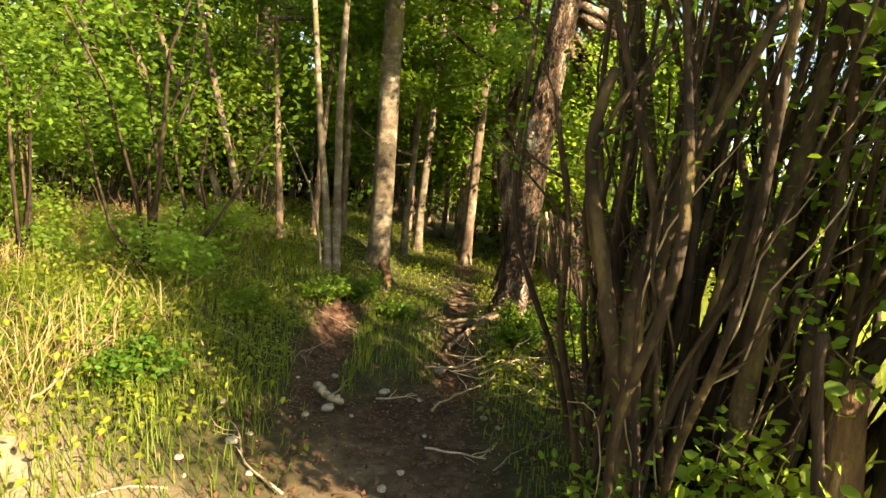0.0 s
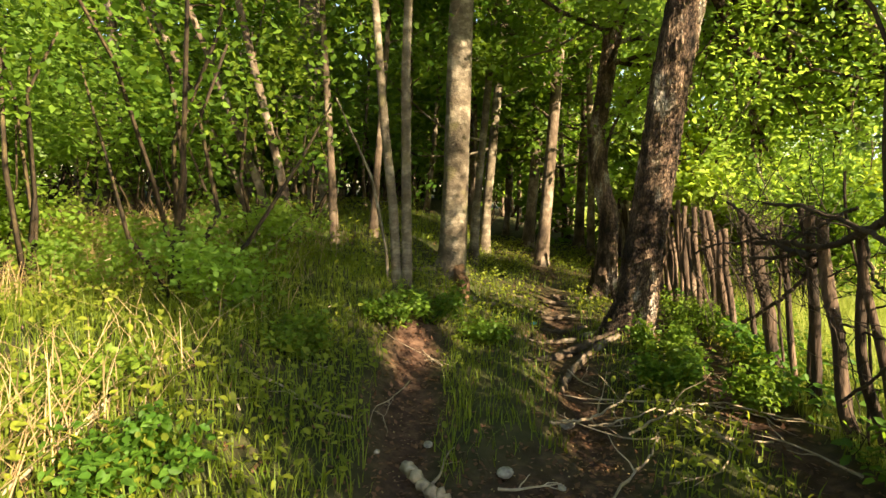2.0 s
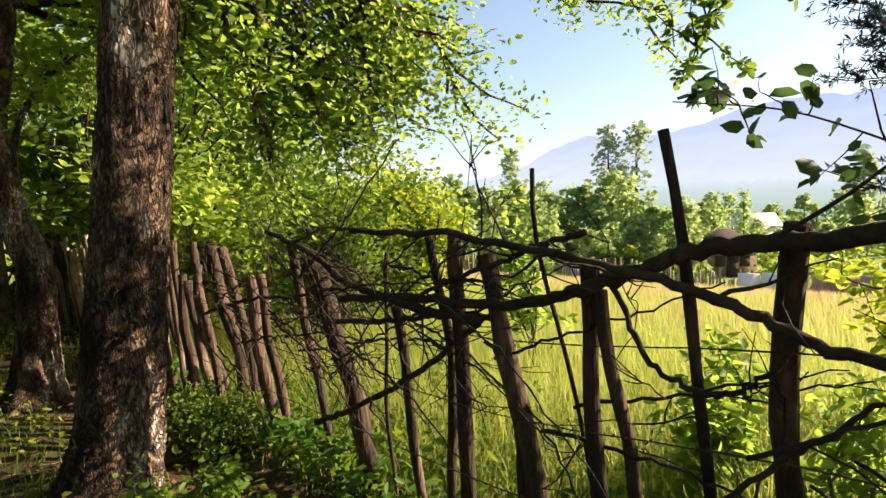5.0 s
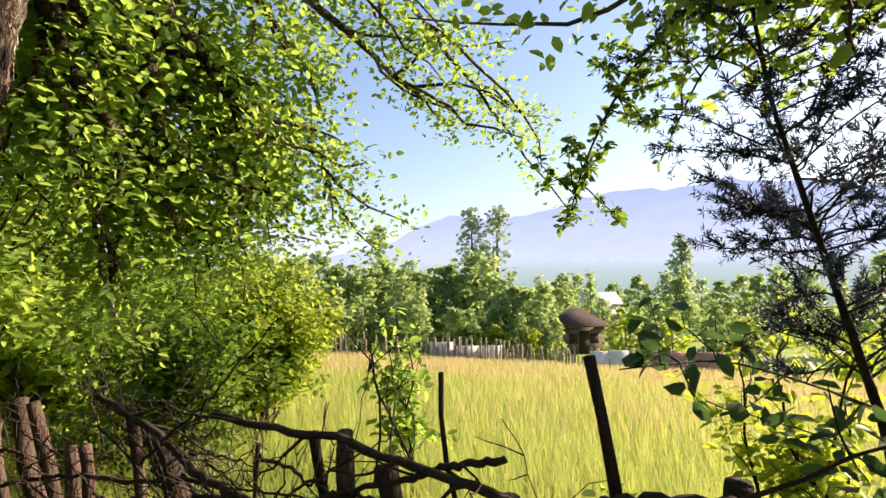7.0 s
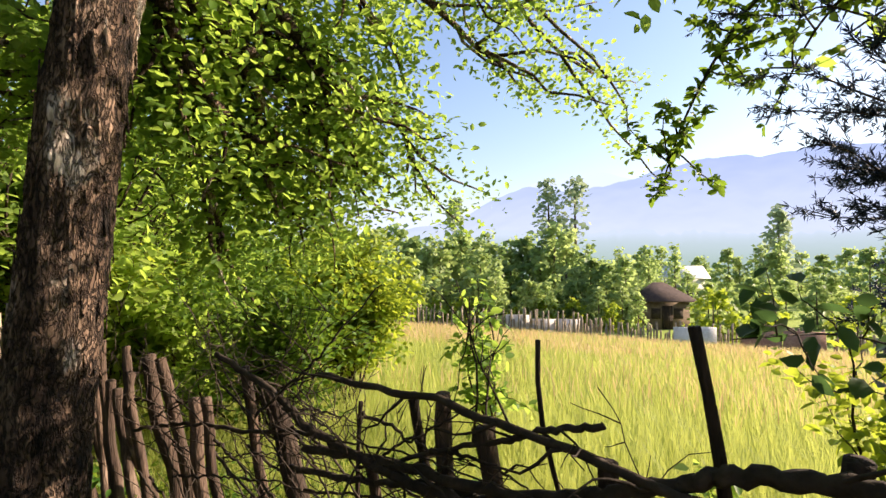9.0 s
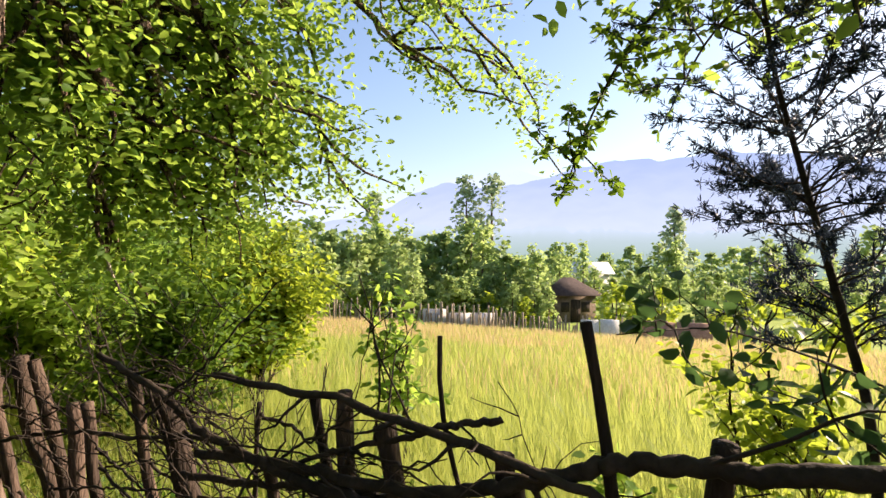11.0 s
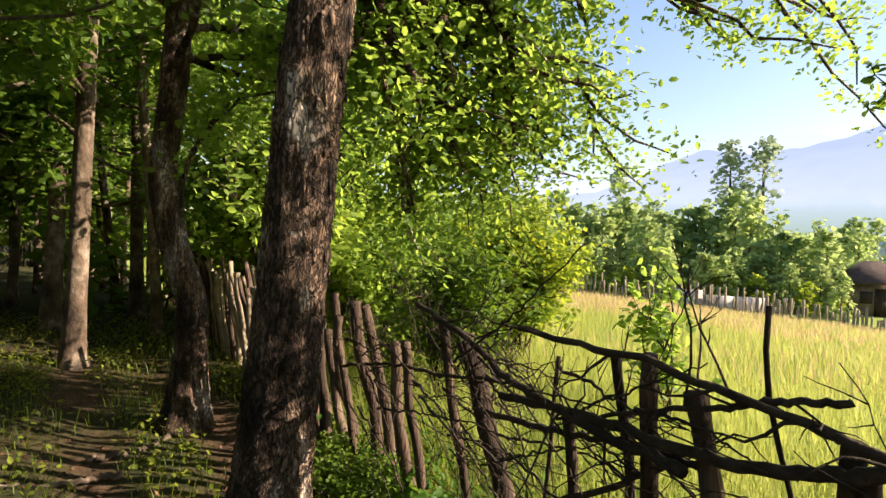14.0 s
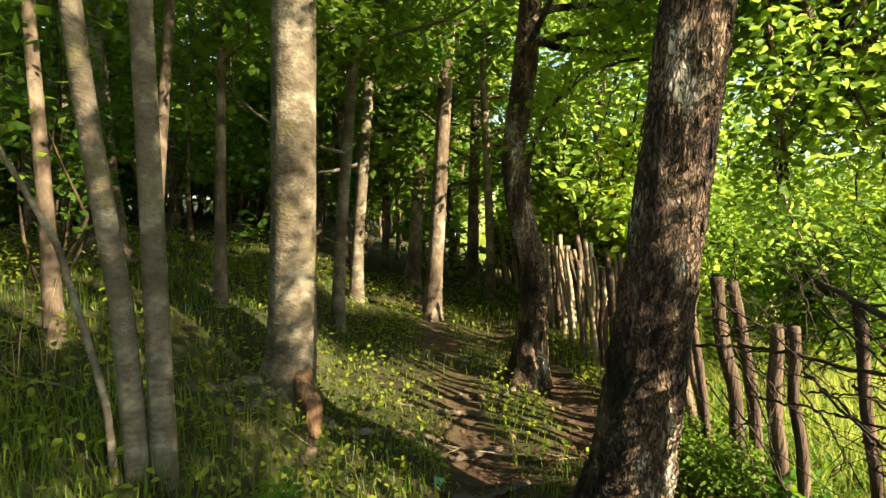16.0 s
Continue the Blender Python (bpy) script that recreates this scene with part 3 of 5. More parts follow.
# the leaning rough-barked tree on the fence side of the path
EDGE_TREE = tree("edge_tree", "leaning tree with dark shaggy flaking bark beside the fence", [(0.78, 5.93, 0.0), (0.86, 5.91, 0.4), (0.93, 5.88, 1.3), (1.02, 5.86, 2.4), (1.15, 5.82, 3.4), (1.35, 5.8, 5.0), (1.6, 5.9, 8.0)],
     [0.215, 0.18, 0.158, 0.15, 0.145, 0.13, 0.08], M_BARK_DARK, 7,
     [(share, (x - 1.2, y - 5.85, z - zs)) for share, zs, x, y, z in ((0.62, 3.1, 3.2, 6.9, 3.0), (0.66, 3.4, 2.0, 6.5, 2.4), (0.66, 3.4, 2.4, 6.3, 2.5), (0.68, 3.6, 3.1, 6.4, 2.7), (0.68, 3.6, 3.6, 6.2, 2.95), (0.70, 3.7, 3.2, 6.8, 2.9), (0.70, 3.7, 2.2, 6.4, 2.9),
      (0.72, 4.0, 2.8, 5.9, 3.4), (0.72, 4.0, 1.8, 7.4, 2.7), (0.74, 4.1, 4.3, 5.7, 3.5), (0.75, 4.2, 5.2, 5.25, 3.6), (0.78, 4.5, 2.6, 6.5, 3.9),
      (0.64, 3.2, 2.6, 6.6, 2.0), (0.64, 3.2, 3.2, 7.0, 2.2), (0.66, 3.4, 2.2, 6.7, 1.95), (0.66, 3.4, 3.6, 6.9, 2.4), (0.68, 3.6, 2.9, 7.4, 2.1), (0.70, 3.7, 4.0, 6.6, 2.55),
      # unseen upper limbs, added so their leaves shade the wood
      (0.80, 4.8, 3.4, 5.5, 4.9), (0.80, 4.8, 3.0, 4.6, 5.1), (0.82, 5.0, 2.2, 5.2, 5.2), (0.82, 5.0, 4.2, 5.0, 5.0), (0.84, 5.2, 2.6, 3.9, 5.5), (0.84, 5.2, 3.8, 6.4, 5.2), (0.86, 5.4, 1.6, 4.4, 5.4), (0.86, 5.4, 3.3, 4.0, 5.8), (0.88, 5.6, 0.6, 5.2, 5.6), (0.88, 5.6, 2.4, 7.6, 5.4), (0.9, 5.8, 3.6, 7.4, 5.9),
      (0.82, 5.0, -0.6, 6.8, 5.2), (0.85, 5.3, 0.2, 4.4, 5.6), (0.9, 6.0, -0.4, 5.0, 6.4), (0.95, 7.0, 2.0, 7.0, 7.4))],
     M_LEAF_SUN, 0.060, 25, 0.33, rough=0.09, flare=0.35, sides=56, twigs=9)
# smooth grey-brown tree with the torn root
SMOOTH_TREE = tree("smooth_tree", "straight smooth pale-barked tree with torn roots at its foot", [(-0.94, 7.22, 0.22), (-0.88, 7.21, 0.6), (-0.86, 7.21, 1.4), (-0.85, 7.21, 2.9), (-0.80, 7.25, 6.0), (-0.7, 7.3, 9.0)],
     [0.19, 0.155, 0.145, 0.135, 0.11, 0.06], M_BARK_PALE, 8, spread_limbs(rng, 9, 0.66, 0.98, 1.8) + spread_limbs(crown_rng, 11, 0.70, 0.96, 2.9), M_LEAF, 0.10, 16, 0.45, rough=0.035, flare=0.45, sides=28)
g = Geo()
q = curve_points((0.12, -0.10, 0.26), (0.24, -0.36, -0.06), 12, 0.04, np.random.default_rng(3))
tube(g, q, np.linspace(0.075, 0.035, 12), 12, 0.3, np.random.default_rng(4), 6)
part("torn_root", g, M_TORN, SMOOTH_TREE, "torn orange-brown root stub")
# pair of slender stems
for k, (pts, rad) in enumerate((([(-1.17, 5.85, 0.25), (-1.18, 5.85, 0.8), (-1.19, 5.85, 1.3), (-1.21, 5.84, 2.4), (-1.15, 5.9, 5.0)], [0.052, 0.048, 0.045, 0.04, 0.02]),
                                ([(-1.25, 5.82, 0.25), (-1.27, 5.82, 0.7), (-1.30, 5.81, 1.2), (-1.38, 5.76, 1.95), (-1.6, 5.7, 4.6)], [0.05, 0.045, 0.042, 0.038, 0.02]),
                                ([(-1.32, 5.79, 0.28), (-1.35, 5.78, 0.8), (-1.40, 5.76, 1.07), (-1.47, 5.72, 1.44), (-1.75, 5.6, 2.1)], [0.016, 0.014, 0.013, 0.012, 0.006]))):
    tree("young_tree", ("slender pale young tree stem growing close to its twin", "slender pale stem leaning from its twin", "thin bent sapling beside the young trees")[k], pts, rad, M_BARK_PALE, 20 + k,
         spread_limbs(rng, 5 if k < 2 else 0, 0.87, 0.98, 1.1), M_LEAF, 0.075, 14, 0.3, 0.03, 0.2, 14, "slender stems")
# crooked tree by the path
tree("crooked_tree", "crooked tree with patchy pale-spotted dark bark", [(1.0, 8.12, 0.05), (1.02, 8.1, 0.25), (1.04, 8.09, 0.65), (1.04, 8.09, 1.08), (0.90, 8.14, 1.52), (0.82, 8.15, 2.0), (0.89, 8.13, 2.6), (0.94, 8.12, 3.3), (1.0, 8.1, 5.0), (1.1, 8.2, 8.0)],
     [0.17, 0.145, 0.12, 0.115, 0.105, 0.10, 0.10, 0.095, 0.08, 0.04], M_BARK_DARK, 9, [(0.36, (0.34, 0.1, 1.5)), (0.72, (0.9, -0.5, 0.15))] + spread_limbs(rng, 9, 0.78, 0.98, 2.0) + spread_limbs(crown_rng, 6, 0.66, 0.8, 1.8), M_LEAF_SUN, 0.08, 20, 0.36, 0.09, 0.35, 20)
spots = [("slim straight tree with sunlit pale bark", [(-0.72, 9.3), (-0.70, 9.3), (-0.45, 9.3), (-0.2, 9.4)], 0.06), ("straight tree with dappled pale bark", [(-0.60, 11.3), (-0.58, 11.3), (-0.35, 11.3), (-0.1, 11.4)], 0.085),
         ("tree with brown mottled bark beside the path", [(0.42, 10.6), (0.46, 10.6), (0.6, 10.6), (0.9, 10.7)], 0.10), ("pale grey-barked tree deeper in the wood", [(1.5, 13.6), (1.5, 13.6), (1.5, 13.6), (1.6, 13.7)], 0.10),
         ("stout smooth tree at the edge of the thicket", [(-3.45, 10.3), (-3.5, 10.3), (-3.65, 10.2), (-3.7, 10.2)], 0.20), ("dark-barked tree beyond the path", [(0.3, 12.8), (0.35, 12.8), (0.5, 12.8), (0.7, 12.9)], 0.11)]
for k, (label, xy, r) in enumerate(spots):
    z0 = gz(*xy[0]) - 0.05
    tree("wood_tree", label, [(*p, z0 + h) for p, h in zip(xy, (0, 0.9, 4.5, 9.0))], [r * 1.25, r, r * 0.85, r * 0.4], M_BARK_PALE if k in (0, 1, 4) else M_BARK_FAR, 40 + k, spread_limbs(rng, 9, 0.5, 0.98, 2.0) + spread_limbs(crown_rng, 9, 0.42, 0.9, 2.7), M_LEAF, 0.115, 16, 0.45, 0.05, 0.4, 16, simple=True)
for k, (x, y, dx, dy) in enumerate(((-2.42, 6.38, -0.5, -0.2), (-2.7, 6.6, -1.0, 0.1), (-2.2, 7.0, -0.2, 0.2), (-3.1, 7.0, -1.2, 0), (-1.9, 7.6, 0.1, 0.3), (-1.6, 8.2, 0.0, 0.2))):
    z0 = gz(x, y) - 0.05
    tree("coppice_stem", "thin slanting grey stem at the thicket's edge", [(x, y, z0), (x + dx * 0.2, y + dy * 0.2, z0 + 0.7), (x + dx, y + dy, z0 + 2.6), (x + dx * 1.3, y + dy * 1.5, z0 + 4.2)], [0.055, 0.045, 0.032, 0.012], M_BARK_FAR, 60 + k,
         spread_limbs(rng, 6, 0.55, 0.97, 1.1), M_LEAF, 0.08, 12, 0.32, 0.05, 0.3, 12, "coppice stems", simple=True)

# the deep wood: a few trees built once, then set about
protos = []
for k in range(6):
    r = (0.05, 0.065, 0.08, 0.10, 0.045, 0.07)[k]
    h = (8.5, 9.5, 10, 11, 7.5, 9)[k]
    bend = rng.normal(0, 0.35, (4, 2)) * np.array([[0], [0.15], [0.8], [1.3]])
    protos.append(tree("forest_tree", "slim forest tree with grey-brown bark and high leafy crown", [(bend[i, 0] - 30, bend[i, 1] + 60, z) for i, z in enumerate((-0.1, 1.2, h * 0.55, h))], [r * 1.2, r, r * 0.8, r * 0.3], M_BARK_FAR, 80 + k,
                       spread_limbs(rng, 13, 0.40, 0.98, 2.0), M_LEAF, 0.21, 6, 0.55, 0.05, 0.4, 9, "forest trees", 4, True))
taken = [(-0.9, 7.2), (1, 8.1), (-0.7, 9.3), (-0.6, 11.3), (0.44, 10.6), (1.5, 13.6), (-3.45, 10.3), (0.3, 12.8)]
count = 0
used = [False] * 6
while count < 105:
    x, y = rng.uniform(-14, 2.8), rng.uniform(7.6, 30)
    if count > 92:
        x, y = rng.uniform(-9, -2.5), rng.uniform(-9, 1.0)
    if x > fence_x(y) - 0.5 or (y < 11.5 and -4.6 < x < 0.2) or any((x - a) ** 2 + (y - b) ** 2 < 0.75 for a, b in taken) or abs(x - 0.3 - 0.02 * y) < 0.35 and y < 16:
        continue
    taken.append((x, y))
    k = count % 6
    m = pose(x, y, gz(x, y), rng.normal(0, 2.0), rng.normal(0, 2.0), rng.uniform(0, 360)) @ Matrix.Scale(rng.uniform(0.8, 1.2), 4)
    if used[k]:
        copy_thing(protos[k], m)
    else:
        protos[k].matrix_basis, used[k] = m, True
    count += 1


# shrubs: several stems and leaves
def shrub(name, label, at, height, width, stems, seed, leaf, leaf_size, per, stem_mat=M_STEM, group="", spread=0.22, simple=False):
    rng = np.random.default_rng(seed)
    t = thing(name, at, label, "shrub", group)
    tips = []
    for _ in range(stems):
        a, w = rng.uniform(0, 6.28), width * rng.uniform(0.2, 1)
        end = (math.cos(a) * w, math.sin(a) * w, height * rng.uniform(0.6, 1.05))
        g, tp = branch_geo((rng.normal(0, 0.06), rng.normal(0, 0.06), -0.03), end, 0.008 + 0.006 * height, rng, 5, 0.06, 5, light=simple)
        part("stem", g, stem_mat, t)
        tips.append(tp)
    g = Geo()
    leaves(g, clump_points(np.concatenate(tips), per, spread, rng, 0.9), leaf_size, rng, simple=simple)
    part("foliage", g, leaf, t, "leafy shoots")
    return t


# thicket on the bank
for k in range(22):
    x, y = rng.uniform(-7.5, -2.9), rng.uniform(3.2, 9.5)
    hgt = rng.uniform(1.6, 3.6)
    shrub("thicket_shrub", "tall tangled green shrub in the thicket", (x, y, gz(x, y)), hgt, 0.45 * hgt, 7, 200 + k, M_LEAF_SUN if k % 5 == 1 else M_LEAF, 0.075, 10, group="thicket", spread=0.26, simple=True)
for k in range(14):
    x, y = rng.uniform(-5.5, -2.2), rng.uniform(1.8, 5.8)
    if y < 4.2:
        y, x = y + 1.6, x - 1.0
    shrub("bank_bush", "low bush with sunlit yellowish leaves on the bank", (x, y, gz(x, y)), rng.uniform(0.4, 0.9), 0.5, 5, 240 + k, M_LEAF_SUN, 0.05, 11, M_DRY, "bank bushes", 0.18, True)
# under-storey behind the trunks
protos = [shrub("understorey_shrub", "dark green shrub between the forest trunks", (-30, 60 + k, 0), (2.2, 3.2, 4.2)[k], 1.5, 6, 270 + k, M_LEAF, 0.23, 5, group="understorey", spread=0.42, simple=True) for k in range(3)]
for k in range(96):
    x, y = rng.uniform(-17, 3.0), rng.uniform(15, 24) if k < 14 else rng.uniform(24, 38)
    if k > 70:
        x, y = rng.uniform(-19, -9), rng.uniform(8, 28)
    if abs(x - 0.5) < 1.0 and y < 24:
        continue
    m = pose(x, y, gz(x, y), 0, 0, rng.uniform(0, 360)) @ Matrix.Scale(rng.uniform(0.7, 1.2) * (1 if k < 14 else 1.5), 4)
    if k < 3:
        protos[k].matrix_basis = m
    else:
        copy_thing(protos[k % 3], m)
for k in range(7):
    x, y = rng.uniform(1.0, 4.2), rng.uniform(11, 20)
    z0 = gz(x, y) - 0.05
    tree("edge_wood_tree", "leafy young tree at the wood's sunny edge", [(x, y, z0), (x, y, z0 + 1.5), (x + 0.2, y, z0 + 4), (x + 0.3, y + 0.2, z0 + 7)], [0.07, 0.06, 0.045, 0.02], M_BARK_FAR, 330 + k, spread_limbs(rng, 14, 0.25, 0.98, 1.7), M_LEAF_SUN, 0.13, 12, 0.42, 0.05, 0.3, 10, "edge wood", simple=True)
# hedge growth along the far run of the fence
for k in range(7):
    y = 11.0 + k * 1.1
    x = fence_x(y) + rng.uniform(0.45, 1.1)
    shrub("hedge_shrub", "bright green hedge shrub growing along the stakes", (float(x), y, gz(x, y)), rng.uniform(1.2, 2.6), 0.8, 7, 300 + k, M_LEAF_YELLOW if k % 3 == 0 else M_LEAF_SUN, 0.075, 12, group="hedge shrubs", spread=0.26, simple=True)

# unseen shade tree over the meadow's corner, and lane scrub raised for shade
z0 = gz(3.4, 1.7)
tree("corner_tree", "unseen small-leaved tree at the meadow's corner, placed to shade the wood", [(3.4, 1.7, z0 - 0.05), (3.35, 1.75, z0 + 1.5), (3.2, 1.9, z0 + 3.5), (3.1, 2.0, z0 + 6.2)], [0.13, 0.11, 0.085, 0.03], M_BARK_FAR, 520,
     [(0.55, (-1.7, 1.8, 0.3)), (0.57, (-1.1, 2.1, 0.3)), (0.6, (-0.5, 1.6, 0.2)), (0.6, (-1.9, 1.1, 0.4)), (0.58, (-0.9, 1.2, 0.0)), (0.65, (-1.4, 2.4, 0.4)), (0.6, (-1.6, 0.9, 0.7)), (0.62, (-0.4, 1.7, 0.6)), (0.66, (0.5, 1.6, 0.5)), (0.7, (-1.8, 1.6, 0.6)), (0.74, (-2.2, 0.4, 0.8)), (0.8, (-1.2, 2.0, 0.6)), (0.84, (1.2, 0.6, 0.6)), (0.9, (-1.4, -0.8, 0.6)), (0.95, (-1.0, 1.2, 0.7))], M_LEAF_SUN, 0.068, 11, 0.34, 0.05, 0.3, 14, twigs=7)
for k, (x, y, h) in enumerate(((2.05, 1.15, 3.3), (2.6, 1.3, 2.4), (2.9, 1.0, 2.0), (1.95, 1.6, 2.7))):
    shrub("lane_shrub", "leafy green shrub in the hedge beside the lane", (x, y, gz(x, y)), h, 0.7, 9, 530 + k, M_LEAF_SUN, 0.065, 14, group="lane shrubs", spread=0.24)

# yellow bush and sapling in the field
shrub("field_bush", "rounded yellow-green bush standing in the meadow", (5.3, 8.65, gz(5.3, 8.65)), 2.1, 0.72, 18, 601, M_LEAF_YELLOW, 0.085, 18, spread=0.22)
shrub("field_bush", "feathery light green bush by the meadow fence", (3.3, 7.8, gz(3.3, 7.8)), 1.5, 0.8, 12, 602, M_LEAF, 0.075, 14, spread=0.28)
for k, (x, y, h) in enumerate(((3.6, 9.6, 1.6), (3.2, 10.6, 2.0), (4.2, 10.0, 1.8), (2.7, 10.9, 3.6), (3.9, 11.2, 4.0), (5.4, 11.6, 3.4), (6.6, 11.0, 2.6))):
    shrub("field_bush", "leafy bush growing behind the stake fence", (x, y, gz(x, y)), h, 0.35 * h + 0.2, 8 + int(2 * h), 610 + k, M_LEAF_YELLOW if k == 1 else M_LEAF_SUN, 0.115, 9, spread=0.28)
shrub("sapling", "small leafy sapling in the meadow grass", (4.6, 6.0, gz(4.6, 6.0)), 1.45, 0.3, 4, 603, M_LEAF_SUN, 0.10, 4, spread=0.16)
shrub("sapling", "young yellow-green sapling by the meadow fence", (4.2, 2.9, gz(4.2, 2.9)), 1.6, 0.4, 5, 604, M_LEAF_YELLOW, 0.09, 6, spread=0.16)

# leafy herb clumps on the wood floor
for k, (x, y) in enumerate(((1.0, 5.12), (0.92, 5.35), (-1.2, 5.3), (-1.6, 4.4), (-0.9, 5.6), (0.8, 4.8), (-0.4, 5.7), (-2.2, 3.2), (-2.6, 2.6), (-1.7, 2.9), (1.3, 4.5))):
    shrub("herb_clump", "low clump of fresh green leafy herbs", (x, y, gz(x, y) - 0.01), 0.22, 0.24, 9, 640 + k, M_LEAF, 0.042, 3, M_HERB, "herb clumps", 0.08)
# added dark scrub stands in for the shaded hollow below the stakes
for k, (x, y) in enumerate(((1.42, 6.05), (1.46, 6.45))):
    shrub("fence_scrub", "dense dark scrub standing in for the black shade below the stakes", (x, y, gz(x, y) - 0.01), 0.24, 0.24, 10, 660 + k, M_LEAF, 0.03, 5, M_TWIG, "fence scrub", 0.12)

# loose bark strips on the leaning tree
rng = np.random.default_rng(41)
axis = np.array(((0.78, 5.93, 0.0), (0.86, 5.91, 0.4), (0.93, 5.88, 1.3), (1.02, 5.86, 2.4), (1.15, 5.82, 3.4)))
g = Geo()
for k in range(240):
    z = rng.uniform(0.15, 3.3)
    c0 = np.array([np.interp(z, axis[:, 2], axis[:, i]) for i in range(3)])
    r = np.interp(z, (0, 0.15, 0.5, 1.3, 3.4), (0.27, 0.215, 0.172, 0.158, 0.145)) * 1.0
    a, ln, w = rng.uniform(0, 6.28), rng.uniform(0.04, 0.2), rng.uniform(0.008, 0.026)
    rows = []
    for s in (0, 0.35, 0.7, 1):
        lift = 0.002 + 0.009 * (1 - s) ** 2 * rng.uniform(0.3, 1.4)
        for e in (-1, 1):
            an = a + e * w * (1 - 0.5 * abs(s - 0.5)) / r * 0.5 + rng.normal(0, 0.01)
            rows.append(c0 + np.array((math.cos(an) * (r + lift), math.sin(an) * (r + lift), ln * (s - 0.5))))
    front = np.array(rows)
    back = front - 0.004 * np.array((math.cos(a), math.sin(a), 0))
    q = [(i, i + 1, i + 3, i + 2) for i in (0, 2, 4)] + [(i + 8, i + 10, i + 11, i + 9) for i in (0, 2, 4)] + [(i, i + 2, i + 10, i + 8) for i in (0, 2, 4)] + [(i + 1, i + 9, i + 11, i + 3) for i in (0, 2, 4)] + [(0, 8, 9, 1), (6, 7, 15, 14)]
    g.add(np.concatenate([front, back]) - np.array((0.78, 5.93, 0.0)), q)
flakes = part("loose_bark", g, M_BARK_DARK, EDGE_TREE, "loose curling bark strips", smooth=False)
flakes["kind"] = "stuff"


# ==== stake fence ====
fence = thing("stake_fence", (1.55, 5.0, 0.0), "rustic fence of crooked weathered stakes, branches and barbed wire", "fence")
FB = np.array((1.55, 5.0, 0.0))
rng = np.random.default_rng(77)


def stake(y, z, yb, r, zb=0.0, lean=0.2, mat=M_POST):
    """A crooked stake from the ground up to its sawn top at (y, z); it passes yb at the height zb."""
    top = np.array((fence_x(y), y, z))
    xb = float(fence_x(yb)) + lean
    foot = top + (np.array((xb, yb, zb)) - top) * (z - gz(xb, yb) + 0.1) / (z - zb)
    g = Geo()
    n = 14
    r *= 0.9
    p = curve_points(foot, top, n, 0.02, rng)
    tube(g, p - FB, np.linspace(r * 1.12, r * 0.92, n) * (1 + 0.06 * rng.normal(0, 1, n)), 10, 0.07, rng, 5)
    return part("stake", g, mat, fence)


for y, z, yb, r, zb in ((4.46, 1.30, 4.53, 0.020, 0.22), (4.34, 1.32, 4.45, 0.031, 0.15), (4.20, 1.25, 4.04, 0.036, 0.21), (4.15, 0.96, 4.21, 0.027, 0.21), (3.85, 1.23, 3.84, 0.028, 0.3), (3.82, 1.17, 3.74, 0.022, 0.34),
                    (3.66, 1.56, 3.58, 0.016, 0.41), (4.03, 1.50, 3.96, 0.008, 0.25), (3.39, 1.34, 3.38, 0.031, 0.5), (5.23, 1.19, 5.06, 0.048, 0.15), (5.40, 1.27, 5.41, 0.024, 0.17), (4.64, 1.04, 4.71, 0.022, 0.1),
                    (4.69, 1.24, 4.86, 0.009, 0.12), (5.83, 1.07, 5.88, 0.036, 0.15), (6.33, 1.22, 6.29, 0.044, 0.25), (6.19, 1.22, 6.16, 0.034, 0.16), (5.72, 1.09, 5.78, 0.028, 0.1), (6.55, 1.10, 6.78, 0.030, 0.28)):
    stake(y, z, yb, r, zb, 0.2, M_POST_RED_LIT if y > 5.6 else M_POST)
yy = 6.62
while yy < 17:
    # farthest stakes mix in pale dry wood to look sunlit
    stake(yy, rng.uniform(0.95, 1.3), yy + rng.normal(0, 0.1), rng.uniform(0.02, 0.042), 0.0, rng.uniform(0.1, 0.22), M_DRY if yy > 8.2 and rng.uniform() < 0.7 else M_POST_RED_LIT)
    yy += rng.uniform(0.07, 0.16)
for yy in (3.12, 2.86, 2.55, 2.2, 1.8, 1.3):
    stake(yy, rng.uniform(0.9, 1.2), yy + rng.normal(0, 0.05), rng.uniform(0.016, 0.026))


